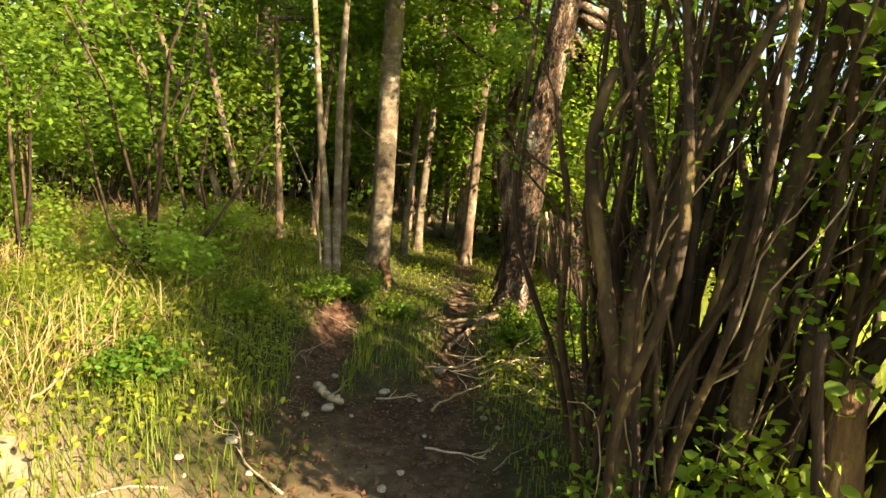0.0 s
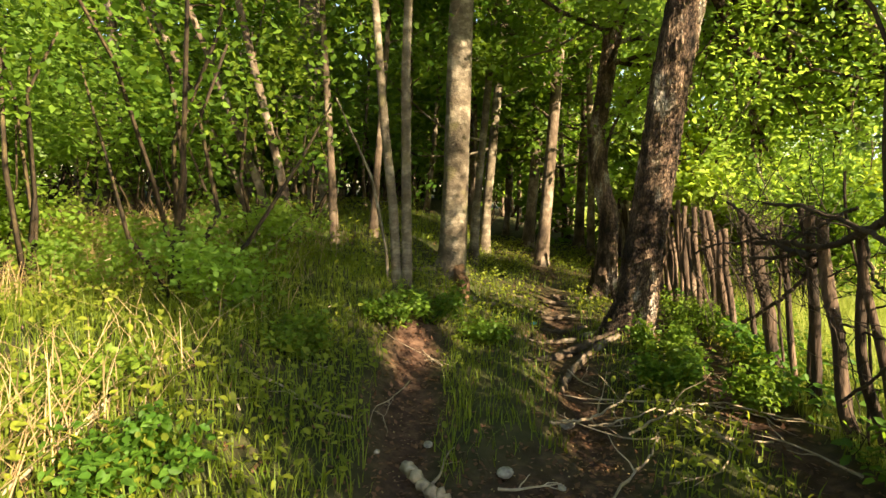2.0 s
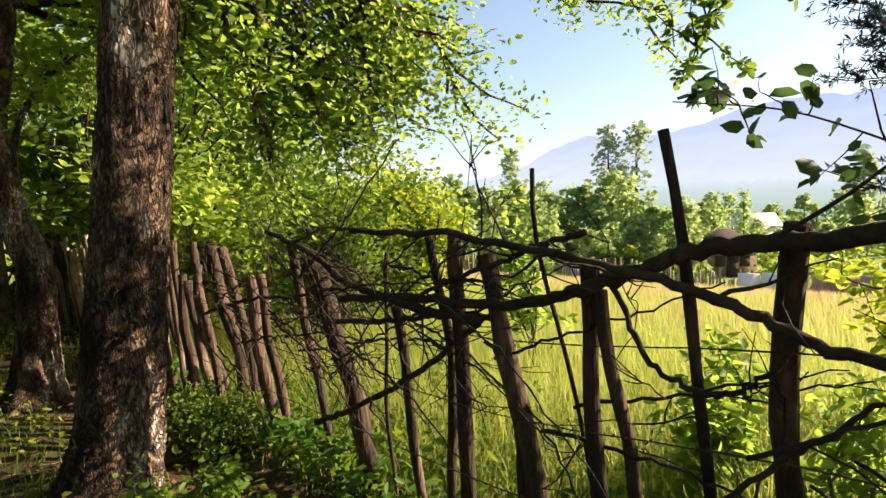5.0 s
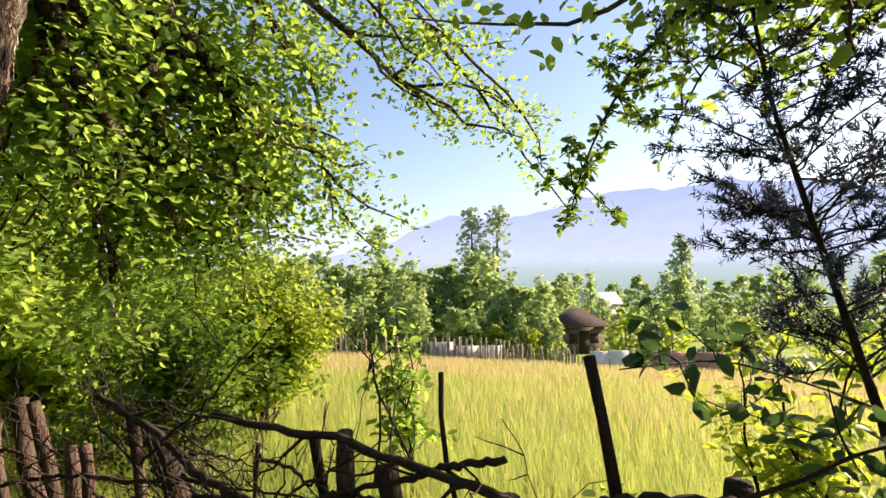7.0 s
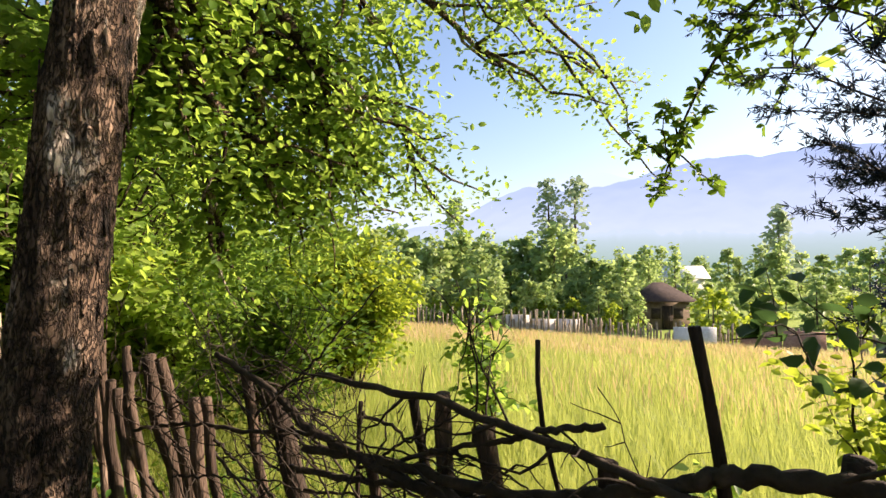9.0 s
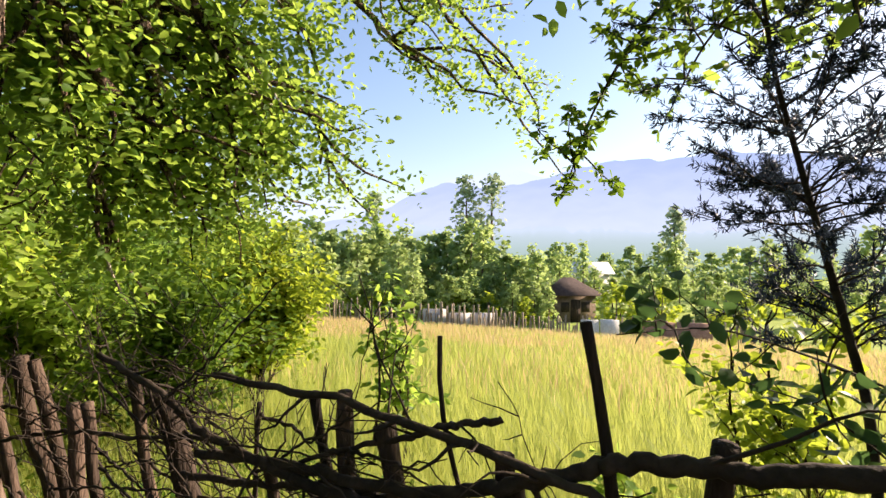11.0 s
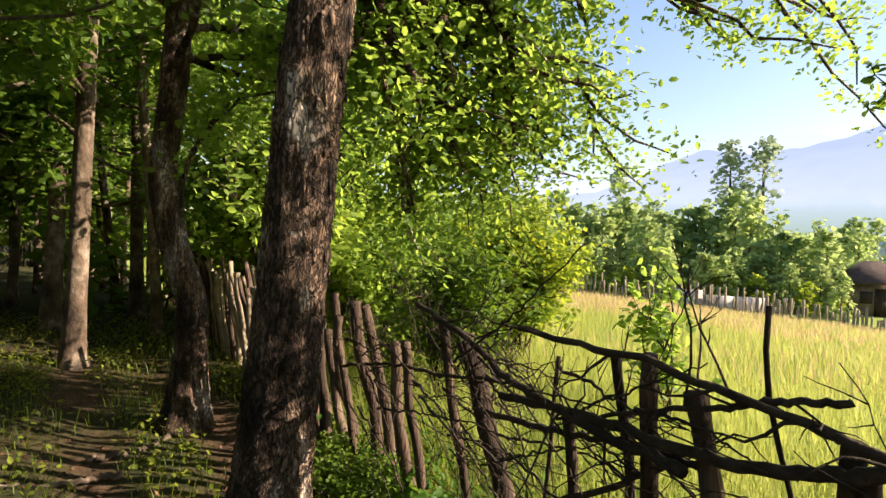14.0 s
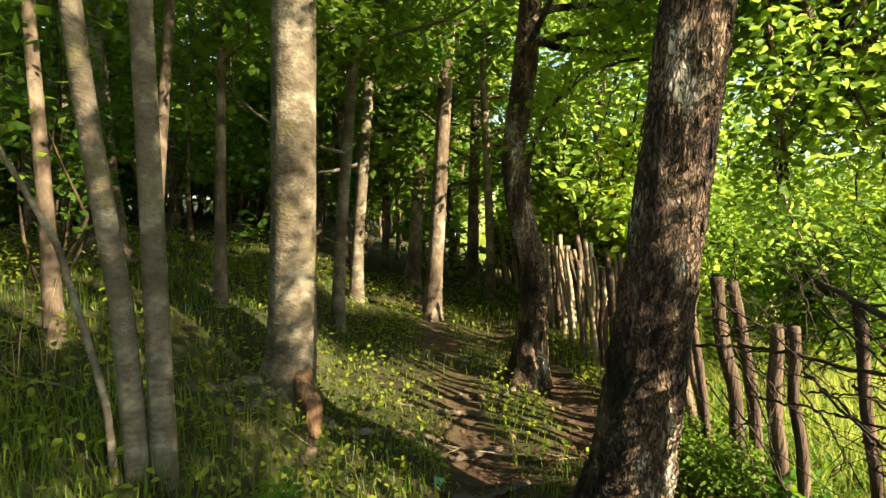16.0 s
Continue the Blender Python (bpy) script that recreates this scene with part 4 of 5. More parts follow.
def along(name, yz, r0, r1, off=0.0, mat=M_TWIG, sides=8, twigs=0, label="", bend=0.008):
    """A branch or wire laid along the fence through (y, z) knots."""
    yz = np.array(yz, float)
    k = np.linspace(0, len(yz) - 1, 8 * len(yz))
    y, z = np.interp(k, np.arange(len(yz)), yz[:, 0]), np.interp(k, np.arange(len(yz)), yz[:, 1])
    for _ in range(6):
        y[1:-1], z[1:-1] = (y[:-2] + 2 * y[1:-1] + y[2:]) / 4, (z[:-2] + 2 * z[1:-1] + z[2:]) / 4
    p = np.stack([fence_x(y) + off, y, z], -1) + rng.normal(0, bend, (len(k), 3)) * 0.5
    g = Geo()
    rad = np.linspace(r0, r1, len(k))
    tube(g, p - FB, rad * (1 + 0.05 * rng.normal(0, 1, len(k))), sides, 0.05 if sides > 5 else 0, rng, 4)
    ob = part(name, g, mat, fence, label)
    for _ in range(twigs):
        g = Geo()
        i = rng.integers(2, len(k) - 2)
        d = unit(np.array((rng.normal(0, 0.5), rng.normal(0, 1), rng.normal(0.2, 0.8))))
        q = curve_points(p[i], p[i] + d * rng.uniform(0.12, 0.45), 7, 0.06, rng)
        tube(g, q - FB, np.linspace(min(rad[i] * 0.5, 0.006), 0.0015, 7), 4)
        for _ in range(2):
            j = rng.integers(2, 6)
            d2 = unit(d + rng.normal(0, 0.8, 3))
            q2 = curve_points(q[j], q[j] + d2 * rng.uniform(0.05, 0.2), 4, 0.05, rng)
            tube(g, q2 - FB, np.linspace(0.0025, 0.001, 4), 3)
        part("twig", g, mat, ob)
    return ob


along("rail", ((4.94, 1.05), (4.57, 1.09), (4.06, 1.11), (3.86, 1.17), (3.68, 1.24), (3.57, 1.29), (3.39, 1.30), (3.21, 1.33), (2.7, 1.38), (2.2, 1.36)), 0.015, 0.023, -0.04, M_TWIG, 10, 5, "thick dark crooked bough laid as top rail")
along("rail", ((4.83, 1.32), (4.31, 1.32), (3.85, 1.25), (3.52, 1.19), (3.35, 1.11), (3.2, 1.09), (2.7, 1.02)), 0.011, 0.014, -0.065, M_TWIG, 8, 5)
along("rail", ((5.54, 1.32), (5.10, 1.21), (4.87, 1.11), (4.51, 1.06), (4.2, 1.05)), 0.012, 0.018, -0.05, M_TWIG, 8, 9)
along("brace", ((3.78, 1.19), (3.69, 1.0), (3.56, 0.95), (3.46, 0.99), (3.38, 1.11)), 0.008, 0.006, -0.01, M_TWIG, 6, 2)
along("brace", ((5.3, 0.42), (4.98, 0.56), (4.52, 0.83), (4.26, 1.04)), 0.015, 0.011, 0.05, M_TWIG, 6, 3)
along("brace", ((5.07, 0.93), (4.63, 0.99), (4.39, 1.05), (4.18, 1.05)), 0.012, 0.010, 0.0, M_TWIG, 6, 6)
along("brace", ((4.5, 1.10), (4.13, 1.23), (3.98, 1.29), (3.85, 1.32)), 0.008, 0.010, -0.02, M_TWIG, 6, 6)
along("brace", ((3.9, 0.35), (3.6, 0.62), (3.4, 0.85), (3.25, 1.0)), 0.009, 0.006, 0.03, M_TWIG, 6, 4)
along("brace", ((6.5, 0.8), (5.9, 0.95), (5.3, 1.02), (4.9, 1.1)), 0.010, 0.008, 0.0, M_TWIG, 6, 6)
for k in range(52):
    y = rng.uniform(3.1, 6.6) if k < 26 else rng.uniform(4.3, 6.3)
    z = rng.uniform(0.6, 1.15) if k < 26 else rng.uniform(0.75, 1.22)
    ln, sl = rng.uniform(0.3, 0.8), rng.normal(0, 0.5)
    along("brushwood", ((y, z), (y - ln * 0.5, z + ln * sl * 0.4 + 0.03), (y - ln, z + ln * sl)), rng.uniform(0.004, 0.008), 0.002, rng.uniform(-0.1, 0.1), M_TWIG, 5, 3)
for k in range(7):
    y = rng.uniform(4.7, 7.2)
    z = rng.uniform(1.0, 1.15)
    along("brushwood", ((y, z), (y + rng.normal(0, 0.12), z + 0.22), (y + rng.normal(0, 0.25), z + rng.uniform(0.3, 0.55))), 0.005, 0.0015, rng.uniform(-0.05, 0.1), M_TWIG, 4, 4)
for zz in (0.98, 0.74, 0.5):
    along("wire", ((8, zz + 0.0), (5.5, zz - 0.02), (4.1, zz), (3.37, zz + 0.10), (2.6, zz + 0.12)), 0.0022, 0.0022, 0.03, M_WIRE, 5, 0, "rusty barbed wire strand", 0.002)
    for k in range(34):
        y = rng.uniform(2.7, 7.5)
        z = float(np.interp(y, (2.6, 3.37, 4.1, 5.5, 8), (zz + 0.12, zz + 0.10, zz, zz - 0.02, zz)))
        g = Geo()
        c = np.array((float(fence_x(y)) + 0.03, y, z)) - FB
        for s in (1, -1):
            d = unit(rng.normal(0, 1, 3)) * 0.012
            tube(g, np.stack([c - d, c, c + d]), 0.0013, 4)
        part("barb", g, M_WIRE, fence)


# ==== things near the path ====
# many-stemmed bush at the start
rng = np.random.default_rng(91)
bush = thing("stem_bush", (1.05, 1.95, gz(1.05, 1.95)), "dense many-stemmed bush with dark upright stems and small leaves", "shrub")
BB = np.array((1.05, 1.95, gz(1.05, 1.95)))
tips = []
for k in range(96):
    a, rad = rng.uniform(0, 6.28), 0.36 * rng.uniform(0, 1) ** 0.5
    s = np.array((math.cos(a) * rad, math.sin(a) * rad * 0.7, -0.05))
    fan = rng.uniform(-0.3, 1.15) if k % 3 else rng.normal(0.15, 0.2)
    e = s + np.array((max(-0.3, s[0] * 1.2 + fan), min(0.35, s[1] * 1.2 + rng.normal(-0.02, 0.18)), rng.uniform(1.8, 3.4)))
    thick = rng.uniform(0.028, 0.052) if k < 18 else rng.uniform(0.007, 0.026)
    g = Geo()
    q = curve_points(s, e, 22, 0.04, rng)
    tube(g, q, np.linspace(thick, thick * 0.4, 22) * (1 + 0.07 * rng.normal(0, 1, 22)), 9 if k < 18 else 6, 0.12, rng, 5)
    for _ in range(4):
        i = rng.integers(8, 20)
        w = curve_points(q[i], q[i] + unit(e - s + rng.normal(0, 0.9, 3)) * rng.uniform(0.2, 0.6), 8, 0.06, rng)
        tube(g, w, np.linspace(thick * 0.35, 0.002, 8), 4)
        if i > 11:
            tips.append(w[3:])
    part("stem", g, M_STEM, bush)
for k in range(64):
    a = rng.uniform(0, 6.28)
    s = np.array((math.cos(a) * 0.36, math.sin(a) * 0.30, rng.uniform(0, 0.9)))
    e = s + np.array((max(-0.22, rng.normal(0.1, 0.3)), rng.normal(-0.05, 0.15), rng.uniform(0.3, 1.1)))
    g = Geo()
    q = curve_points(s, e, 10, 0.09, rng)
    tube(g, q, np.linspace(0.005, 0.0018, 10), 4)
    part("shoot", g, M_DRY if k % 4 == 0 else M_STEM, bush)
    tips.append(q[4:])
g = Geo()
leaves(g, clump_points(np.concatenate(tips), 3, 0.14, rng, 0.9), 0.034, rng)
part("foliage", g, M_LEAF, bush, "small green leaves")
# crown out of view above the stems, thickened to shade the ground
top = np.array((0.35, 0.15, 3.3)) + rng.normal(0, 1, (290, 3)) * np.array((0.75, 0.45, 0.5))
g = Geo()
leaves(g, clump_points(top[top[:, 2] > 2.5], 22, 0.3, rng), 0.08, rng, simple=True)
part("crown", g, M_LEAF, bush, "unseen leafy crown above, made dense for shade")
tree("broken_stump", "short broken trunk with orange-brown torn wood", [(1.46, 1.58, -0.05), (1.45, 1.58, 0.4), (1.43, 1.6, 0.95)], [0.085, 0.075, 0.07], M_TORN, 93, rough=0.1, flare=0.2)
tree("leaning_trunk", "dark leaning trunk beside the many-stemmed bush", [(1.62, 1.5, -0.05), (1.6, 1.5, 0.8), (1.75, 1.45, 2.0), (2.1, 1.3, 4.0)], [0.09, 0.08, 0.075, 0.05], M_STEM, 94, [(0.9, (0.9, 0.8, 0.5)), (0.95, (0.6, 1.6, 0.2))], M_LEAF, 0.07, 16, rough=0.1, flare=0.2)


# broad-leaved sprig over the fence
def sprig(name, label, pts, r, seed, leaf, size, count, spread, twigs=3, mat=M_TWIG, category="branch"):
    rng = np.random.default_rng(seed)
    base = np.array(pts[0], float)
    t = thing(name, base, label, category)
    p = np.asarray(pts, float) - base
    k = np.linspace(0, len(p) - 1, 18)
    q = np.stack([np.interp(k, np.arange(len(p)), p[:, c]) for c in range(3)], -1)
    for _ in range(3):
        q[1:-1] = (q[:-2] + 2 * q[1:-1] + q[2:]) / 4
    g = Geo()
    tube(g, q, np.linspace(r, r * 0.3, 18), 5)
    stalk = part("stalk", g, mat, t)
    spots = [q[4:]]
    for _ in range(twigs):
        i = rng.integers(3, 16)
        d = unit(rng.normal(0, 1, 3)) * rng.uniform(0.5, 1.0) * spread
        w = curve_points(q[i], q[i] + d, 7, 0.05, rng)
        g = Geo()
        tube(g, w, np.linspace(r * 0.45, r * 0.15, 7), 4)
        part("twig", g, mat, stalk)
        spots.append(w[2:])
    s = np.concatenate(spots)
    at = s[np.arange(count) * len(s) // count]
    g = Geo()
    leaves(g, at + rng.normal(0, 0.008, at.shape), size, rng, 0.5, 0.55)
    part("foliage", g, leaf, t)
    return t


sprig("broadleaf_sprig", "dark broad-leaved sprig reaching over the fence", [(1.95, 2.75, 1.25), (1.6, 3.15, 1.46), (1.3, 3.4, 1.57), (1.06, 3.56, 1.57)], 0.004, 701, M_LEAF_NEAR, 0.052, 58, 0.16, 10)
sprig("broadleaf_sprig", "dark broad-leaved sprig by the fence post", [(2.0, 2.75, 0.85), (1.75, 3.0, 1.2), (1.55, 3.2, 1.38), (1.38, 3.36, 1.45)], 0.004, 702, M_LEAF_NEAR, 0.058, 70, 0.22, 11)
# small-leaved bough hanging from above
sprig("hanging_bough", "hanging bough with clusters of small green leaves", [(3.3, 2.8, 3.6), (3.10, 3.6, 3.1), (3.02, 3.85, 2.7), (2.95, 4.0, 2.35), (2.92, 4.07, 2.08)], 0.012, 703, M_LEAF, 0.052, 900, 0.34, 30)
sprig("hanging_bough", "leafy bough spreading above the meadow edge", [(3.5, 2.4, 3.7), (3.2, 3.0, 3.2), (3.1, 3.4, 2.85), (3.0, 3.62, 2.35)], 0.012, 704, M_LEAF, 0.052, 420, 0.40, 18)

# thin dark conifer beside the fence
rng = np.random.default_rng(95)
con = thing("juniper", (2.53, 2.8, gz(2.53, 2.8)), "thin dark juniper with sparse spiky needles given a skylight-blue tint", "tree")
CB = np.array((2.53, 2.8, gz(2.53, 2.8)))
p = np.array(((2.53, 2.80, 0.0), (2.54, 2.89, 1.18), (2.58, 3.0, 1.69), (2.60, 3.17, 2.45), (2.62, 3.3, 3.6))) - CB
p[0, 2] = -0.05
part("trunk", trunk_geo(p, [0.024, 0.018, 0.014, 0.010, 0.004], rng, 10, 0.05, 0.3), M_TWIG, con)
fine, needles = Geo(), Geo()
for k in range(95):
    s = rng.uniform(0.34, 0.98) * 4
    st = np.array([np.interp(s, np.arange(5), p[:, c]) for c in range(3)])
    a = rng.uniform(0, 6.28)
    ln = rng.uniform(0.25, 0.68)
    q = curve_points(st, st + np.array((math.cos(a) * ln, math.sin(a) * ln, rng.uniform(0.0, 0.35))), 9, 0.06, rng)
    g = Geo()
    tube(g, q, np.linspace(0.005, 0.0015, 9), 4)
    for _ in range(9):
        i = rng.integers(2, 8)
        w = curve_points(q[i], q[i] + unit(q[-1] - q[0] + rng.normal(0, 0.25, 3)) * rng.uniform(0.06, 0.2), 6, 0.05, rng)
        tube(fine, w, np.linspace(0.002, 0.001, 6), 3)
        at = w[rng.integers(0, 6, 44)]
        head = unit(w[-1] - w[0]) * 0.5 + rng.normal(0, 0.6, (44, 3))
        leaves(needles, at, 0.034, rng, 0.2, 0.17, True, head)
    part("branch", g, M_TWIG, con)
part("fine_twig", fine, M_TWIG, con, "thin side twigs")["kind"] = "stuff"
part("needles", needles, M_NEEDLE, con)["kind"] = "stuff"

# roots, stones, sticks
def lying(name, label, category, group, knots, r0, r1, mat, lift, rough=0.1, twigs=0):
    """A root or stick that follows the ground through (x, y) knots."""
    kn = np.array(knots, float)
    s = np.linspace(0, len(kn) - 1, 9 * len(kn))
    x, y = np.interp(s, np.arange(len(kn)), kn[:, 0]), np.interp(s, np.arange(len(kn)), kn[:, 1])
    for _ in range(8):
        x[1:-1], y[1:-1] = (x[:-2] + 2 * x[1:-1] + x[2:]) / 4, (y[:-2] + 2 * y[1:-1] + y[2:]) / 4
    q = np.stack([x, y, ground_z(x, y) + lift], -1) + rng.normal(0, 0.006, (len(s), 3))
    base = q[0].copy()
    g = Geo()
    tube(g, q - base, np.linspace(r0, r1, len(s)) * (1 + 0.1 * rng.normal(0, 1, len(s))), 8, rough, rng, 4)
    o = part(name, g, mat)
    o.location = base
    tagged(o, label, category, group)
    for _ in range(twigs):
        k = rng.integers(3, len(s) - 4)
        w = curve_points(q[k], q[k] + unit(q[k + 3] - q[k] + rng.normal(0, 0.12, 3)) * rng.uniform(0.15, 0.4), 7, 0.06, rng)
        w[:, 2] = np.maximum(w[:, 2], ground_z(w[:, 0], w[:, 1]) + lift * 0.5)
        g = Geo()
        tube(g, w - base, np.linspace(r1, r1 * 0.4, 7), 5)
        part("twig", g, mat, o)
    return o


RL = "gnarled bare root running over the earth"
for knots, r in (([(0.72, 5.82), (0.45, 5.76), (0.2, 5.62), (-0.14, 5.33)], 0.05), ([(0.7, 5.75), (0.42, 5.55), (0.22, 5.25), (0.12, 4.9)], 0.038), ([(0.68, 5.95), (0.4, 6.05), (0.05, 5.95), (-0.3, 6.0)], 0.03), ([(0.85, 5.7), (0.8, 5.4), (0.62, 5.1)], 0.035),
                 ([(-0.78, 7.2), (-0.62, 7.16), (-0.49, 7.08), (-0.19, 7.12), (0.1, 7.05)], 0.05), ([(-1.08, 7.1), (-1.3, 6.8), (-1.7, 6.6)], 0.05), ([(-0.98, 7.05), (-1.05, 6.7), (-1.25, 6.35)], 0.045), ([(-0.85, 7.05), (-0.7, 6.8), (-0.75, 6.5)], 0.04),
                 ([(0.9, 8.0), (0.6, 7.75), (0.3, 7.7)], 0.035), ([(0.55, 6.5), (0.2, 6.42), (-0.15, 6.5)], 0.022), ([(0.5, 6.9), (0.1, 6.8), (-0.3, 6.9)], 0.02), ([(0.45, 7.4), (0.15, 7.42), (-0.2, 7.55)], 0.02)):
    lying("tree_root", RL, "root", "roots", knots, r, r * 0.5, M_BARK_FAR, -r * 0.35, 0.32)
SL = "long dry bleached branch lying on the wood floor"
for knots, r in (([(0.41, 4.14), (1.01, 4.54), (1.58, 4.04)], 0.008), ([(0.06, 3.19), (0.40, 3.75), (0.63, 4.23), (0.83, 4.32)], 0.007), ([(-0.04, 4.12), (0.3, 4.45), (0.89, 4.99)], 0.009), ([(-2.0, 2.5), (-2.07, 3.19), (-2.1, 3.95), (-1.55, 3.45)], 0.008), ([(0.2, 4.3), (0.7, 4.4), (1.1, 4.2)], 0.006), ([(0.9, 3.9), (0.7, 4.5), (0.75, 5.0)], 0.006)):
    lying("dry_branch", SL, "branch", "dry branches", knots, r, r * 0.6, M_DRY, 0.05, 0.06, 3)
lying("curved_log", "short curved piece of pale dead wood", "log", "", [(-0.77, 3.52), (-0.68, 3.36), (-0.55, 3.3)], 0.03, 0.024, M_DRY, 0.01)
for k in range(26):
    x, y, r = ((-0.62, 3.22, 0.045), (-0.30, 3.62, 0.045), (0.09, 4.36, 0.05), (-1.0, 2.6, 0.035))[k] if k < 4 else (rng.uniform(-1.3, 0.7), rng.uniform(1.0, 4.2), rng.uniform(0.012, 0.03))
    bm = bmesh.new()
    bmesh.ops.create_icosphere(bm, subdivisions=2, radius=r)
    for v in bm.verts:
        v.co *= 1 + 0.35 * noise.noise(v.co * (1.4 / r) * 0.6 + Vector((k, 0, 0)))
        v.co.z *= 0.6
    me = bpy.data.meshes.new("stone")
    bm.to_mesh(me)
    bm.free()
    me.shade_smooth()
    me.materials.append(M_STONE)
    o = new("stone", me)
    o.matrix_basis = pose(x, y, gz(x, y) + r * 0.12 - 0.03 * float(path_mask(x, y)), 0, 0, rng.uniform(0, 360))
    tagged(o, "pale rounded stone lying on the earth path", "stone", "stones")
for k in range(46):
    if k < 3:
        x, y, a, ln, r = ((0.75, 4.15, 60, 0.7, 0.006), (0.6, 4.1, 160, 0.6, 0.006), (0.9, 4.6, 170, 0.8, 0.009), (-1.7, 3.5, 25, 0.9, 0.007), (-0.75, 3.45, 130, 0.4, 0.005), (0.6, 4.5, 15, 0.7, 0.008))[k]
    else:
        x, y, a, ln, r = rng.uniform(-2.5, 1.4), rng.uniform(1.5, 7), rng.uniform(0, 360), rng.uniform(0.2, 0.8), rng.uniform(0.003, 0.008)
    d = np.array((math.cos(radians(a)), math.sin(radians(a)), 0)) * ln
    q = curve_points((x, y, 0), np.array((x, y, 0)) + d, 10, 0.05, rng)
    q[:, 2] = ground_z(q[:, 0], q[:, 1]) + 0.01 + np.abs(rng.normal(0, 0.01)) * np.linspace(0, 3, 10)
    g = Geo()
    tube(g, q - q[0], np.linspace(r, r * 0.4, 10), 6, 0.06, rng, 3)
    for _ in range(3):
        i = rng.integers(3, 8)
        w = curve_points(q[i], q[i] + unit(d + rng.normal(0, 0.4, 3) * ln) * ln * 0.3, 5, 0.06, rng)
        w[:, 2] = np.maximum(w[:, 2], ground_z(w[:, 0], w[:, 1]) + 0.005)
        tube(g, w - q[0], np.linspace(r * 0.5, r * 0.2, 5), 4)
    o = part("fallen_stick", g, M_DRY)
    o.location = q[0]
    tagged(o, "dry bleached fallen stick lying on the wood floor", "stick", "fallen sticks")

# scrap of turquoise plastic trodden into the path
bm = bmesh.new()
bmesh.ops.create_grid(bm, x_segments=8, y_segments=5, size=0.05)
for v in bm.verts:
    v.co.y *= 0.5
    v.co.z = 0.02 + 0.022 * noise.noise(v.co * 22)
bmesh.ops.solidify(bm, geom=bm.faces[:], thickness=0.0015)
me = bpy.data.meshes.new("plastic_scrap")
bm.to_mesh(me)
bm.free()
me.materials.append(material("turquoise_plastic", [(0.3, (0.06, 0.26, 0.34)), (0.7, (0.16, 0.45, 0.52))], 20, rough=0.45, bump=0.1))
o = new("plastic_scrap", me)
o.matrix_basis = pose(0.03, 6.54, gz(0.03, 6.54) - 0.02, 0, 0, 70)
tagged(o, "crumpled scrap of turquoise plastic on the path", "plastic scrap")

for k, (x, y, h) in enumerate(((0.82, 1.72, 0.5), (1.15, 1.5, 0.6), (2.4, 3.75, 0.75), (2.2, 3.3, 0.7))):
    shrub("leafy_herb", "knee-high leafy green herb" + (" below the bush" if k < 2 else " in the meadow grass"), (x, y, gz(x, y) - 0.01), h, 0.25, 8, 680 + k, M_LEAF_SUN, 0.055, 5, M_HERB, "leafy herbs", 0.1)


# ==== beyond the meadow ====
EYE0 = (0.1, 3.45)


def far_at(az, dist):
    return EYE0[0] + dist * math.sin(radians(az)), EYE0[1] + dist * math.cos(radians(az))


rng = np.random.default_rng(131)


def far_tree(label, h, w, seed, leaf, size, n_clumps, base_share=0.04, group="far trees", column=False):
    rng = np.random.default_rng(seed)
    t = thing("far_tree", (0, 0, 0), label, "tree", group)
    tips = []
    g = trunk_geo([(0, 0, -0.3), (0.1, 0, h * 0.4), (0.0, 0.1, h * 0.9)], [0.02 * h, 0.015 * h, 0.005 * h], rng, 8, 0.05, 0.3, 12)
    part("trunk", g, M_BARK_FAR, t)
    c = []
    for _ in range(n_clumps):
        u = rng.uniform(0, 1)
        z = h * (base_share + (1 - base_share) * u)
        prof = math.sin(math.pi * min(1, 0.12 + 0.88 * u) ** (0.75 if not column else 0.5)) ** 0.7
        a, r = rng.uniform(0, 6.28), w * prof * rng.uniform(0.25, 1) ** 0.5
        c.append((math.cos(a) * r, math.sin(a) * r, z))
    g = Geo()
    leaves(g, clump_points(c, 10, h * 0.08, rng, 0.9), size * 1.4, rng, simple=True, aspect=0.85)
    part("crown", g, leaf, t, "leafy crown")
    return t


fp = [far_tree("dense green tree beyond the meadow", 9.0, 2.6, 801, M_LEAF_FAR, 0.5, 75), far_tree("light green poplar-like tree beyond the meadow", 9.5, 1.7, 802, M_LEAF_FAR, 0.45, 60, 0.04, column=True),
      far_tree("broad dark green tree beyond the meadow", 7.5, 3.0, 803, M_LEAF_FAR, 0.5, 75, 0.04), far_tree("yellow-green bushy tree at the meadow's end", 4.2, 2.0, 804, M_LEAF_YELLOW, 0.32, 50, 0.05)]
firsts = [True] * 4


def put(k, az, dist, s=1.0):
    x, y = far_at(az, dist)
    m = pose(x, y, gz(x, y) - 0.1, 0, 0, rng.uniform(0, 360)) @ Matrix.Scale(s, 4)
    if firsts[k]:
        fp[k].matrix_basis, firsts[k] = m, False
    else:
        copy_thing(fp[k], m)


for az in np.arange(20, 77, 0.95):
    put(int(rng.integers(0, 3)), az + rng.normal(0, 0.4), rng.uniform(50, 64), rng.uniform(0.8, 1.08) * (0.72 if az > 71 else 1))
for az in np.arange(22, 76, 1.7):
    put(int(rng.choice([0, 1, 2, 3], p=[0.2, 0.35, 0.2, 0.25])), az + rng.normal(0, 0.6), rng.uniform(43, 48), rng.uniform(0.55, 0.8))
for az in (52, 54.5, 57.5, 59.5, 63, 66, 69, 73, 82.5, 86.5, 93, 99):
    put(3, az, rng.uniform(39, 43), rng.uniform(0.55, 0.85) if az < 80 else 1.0)
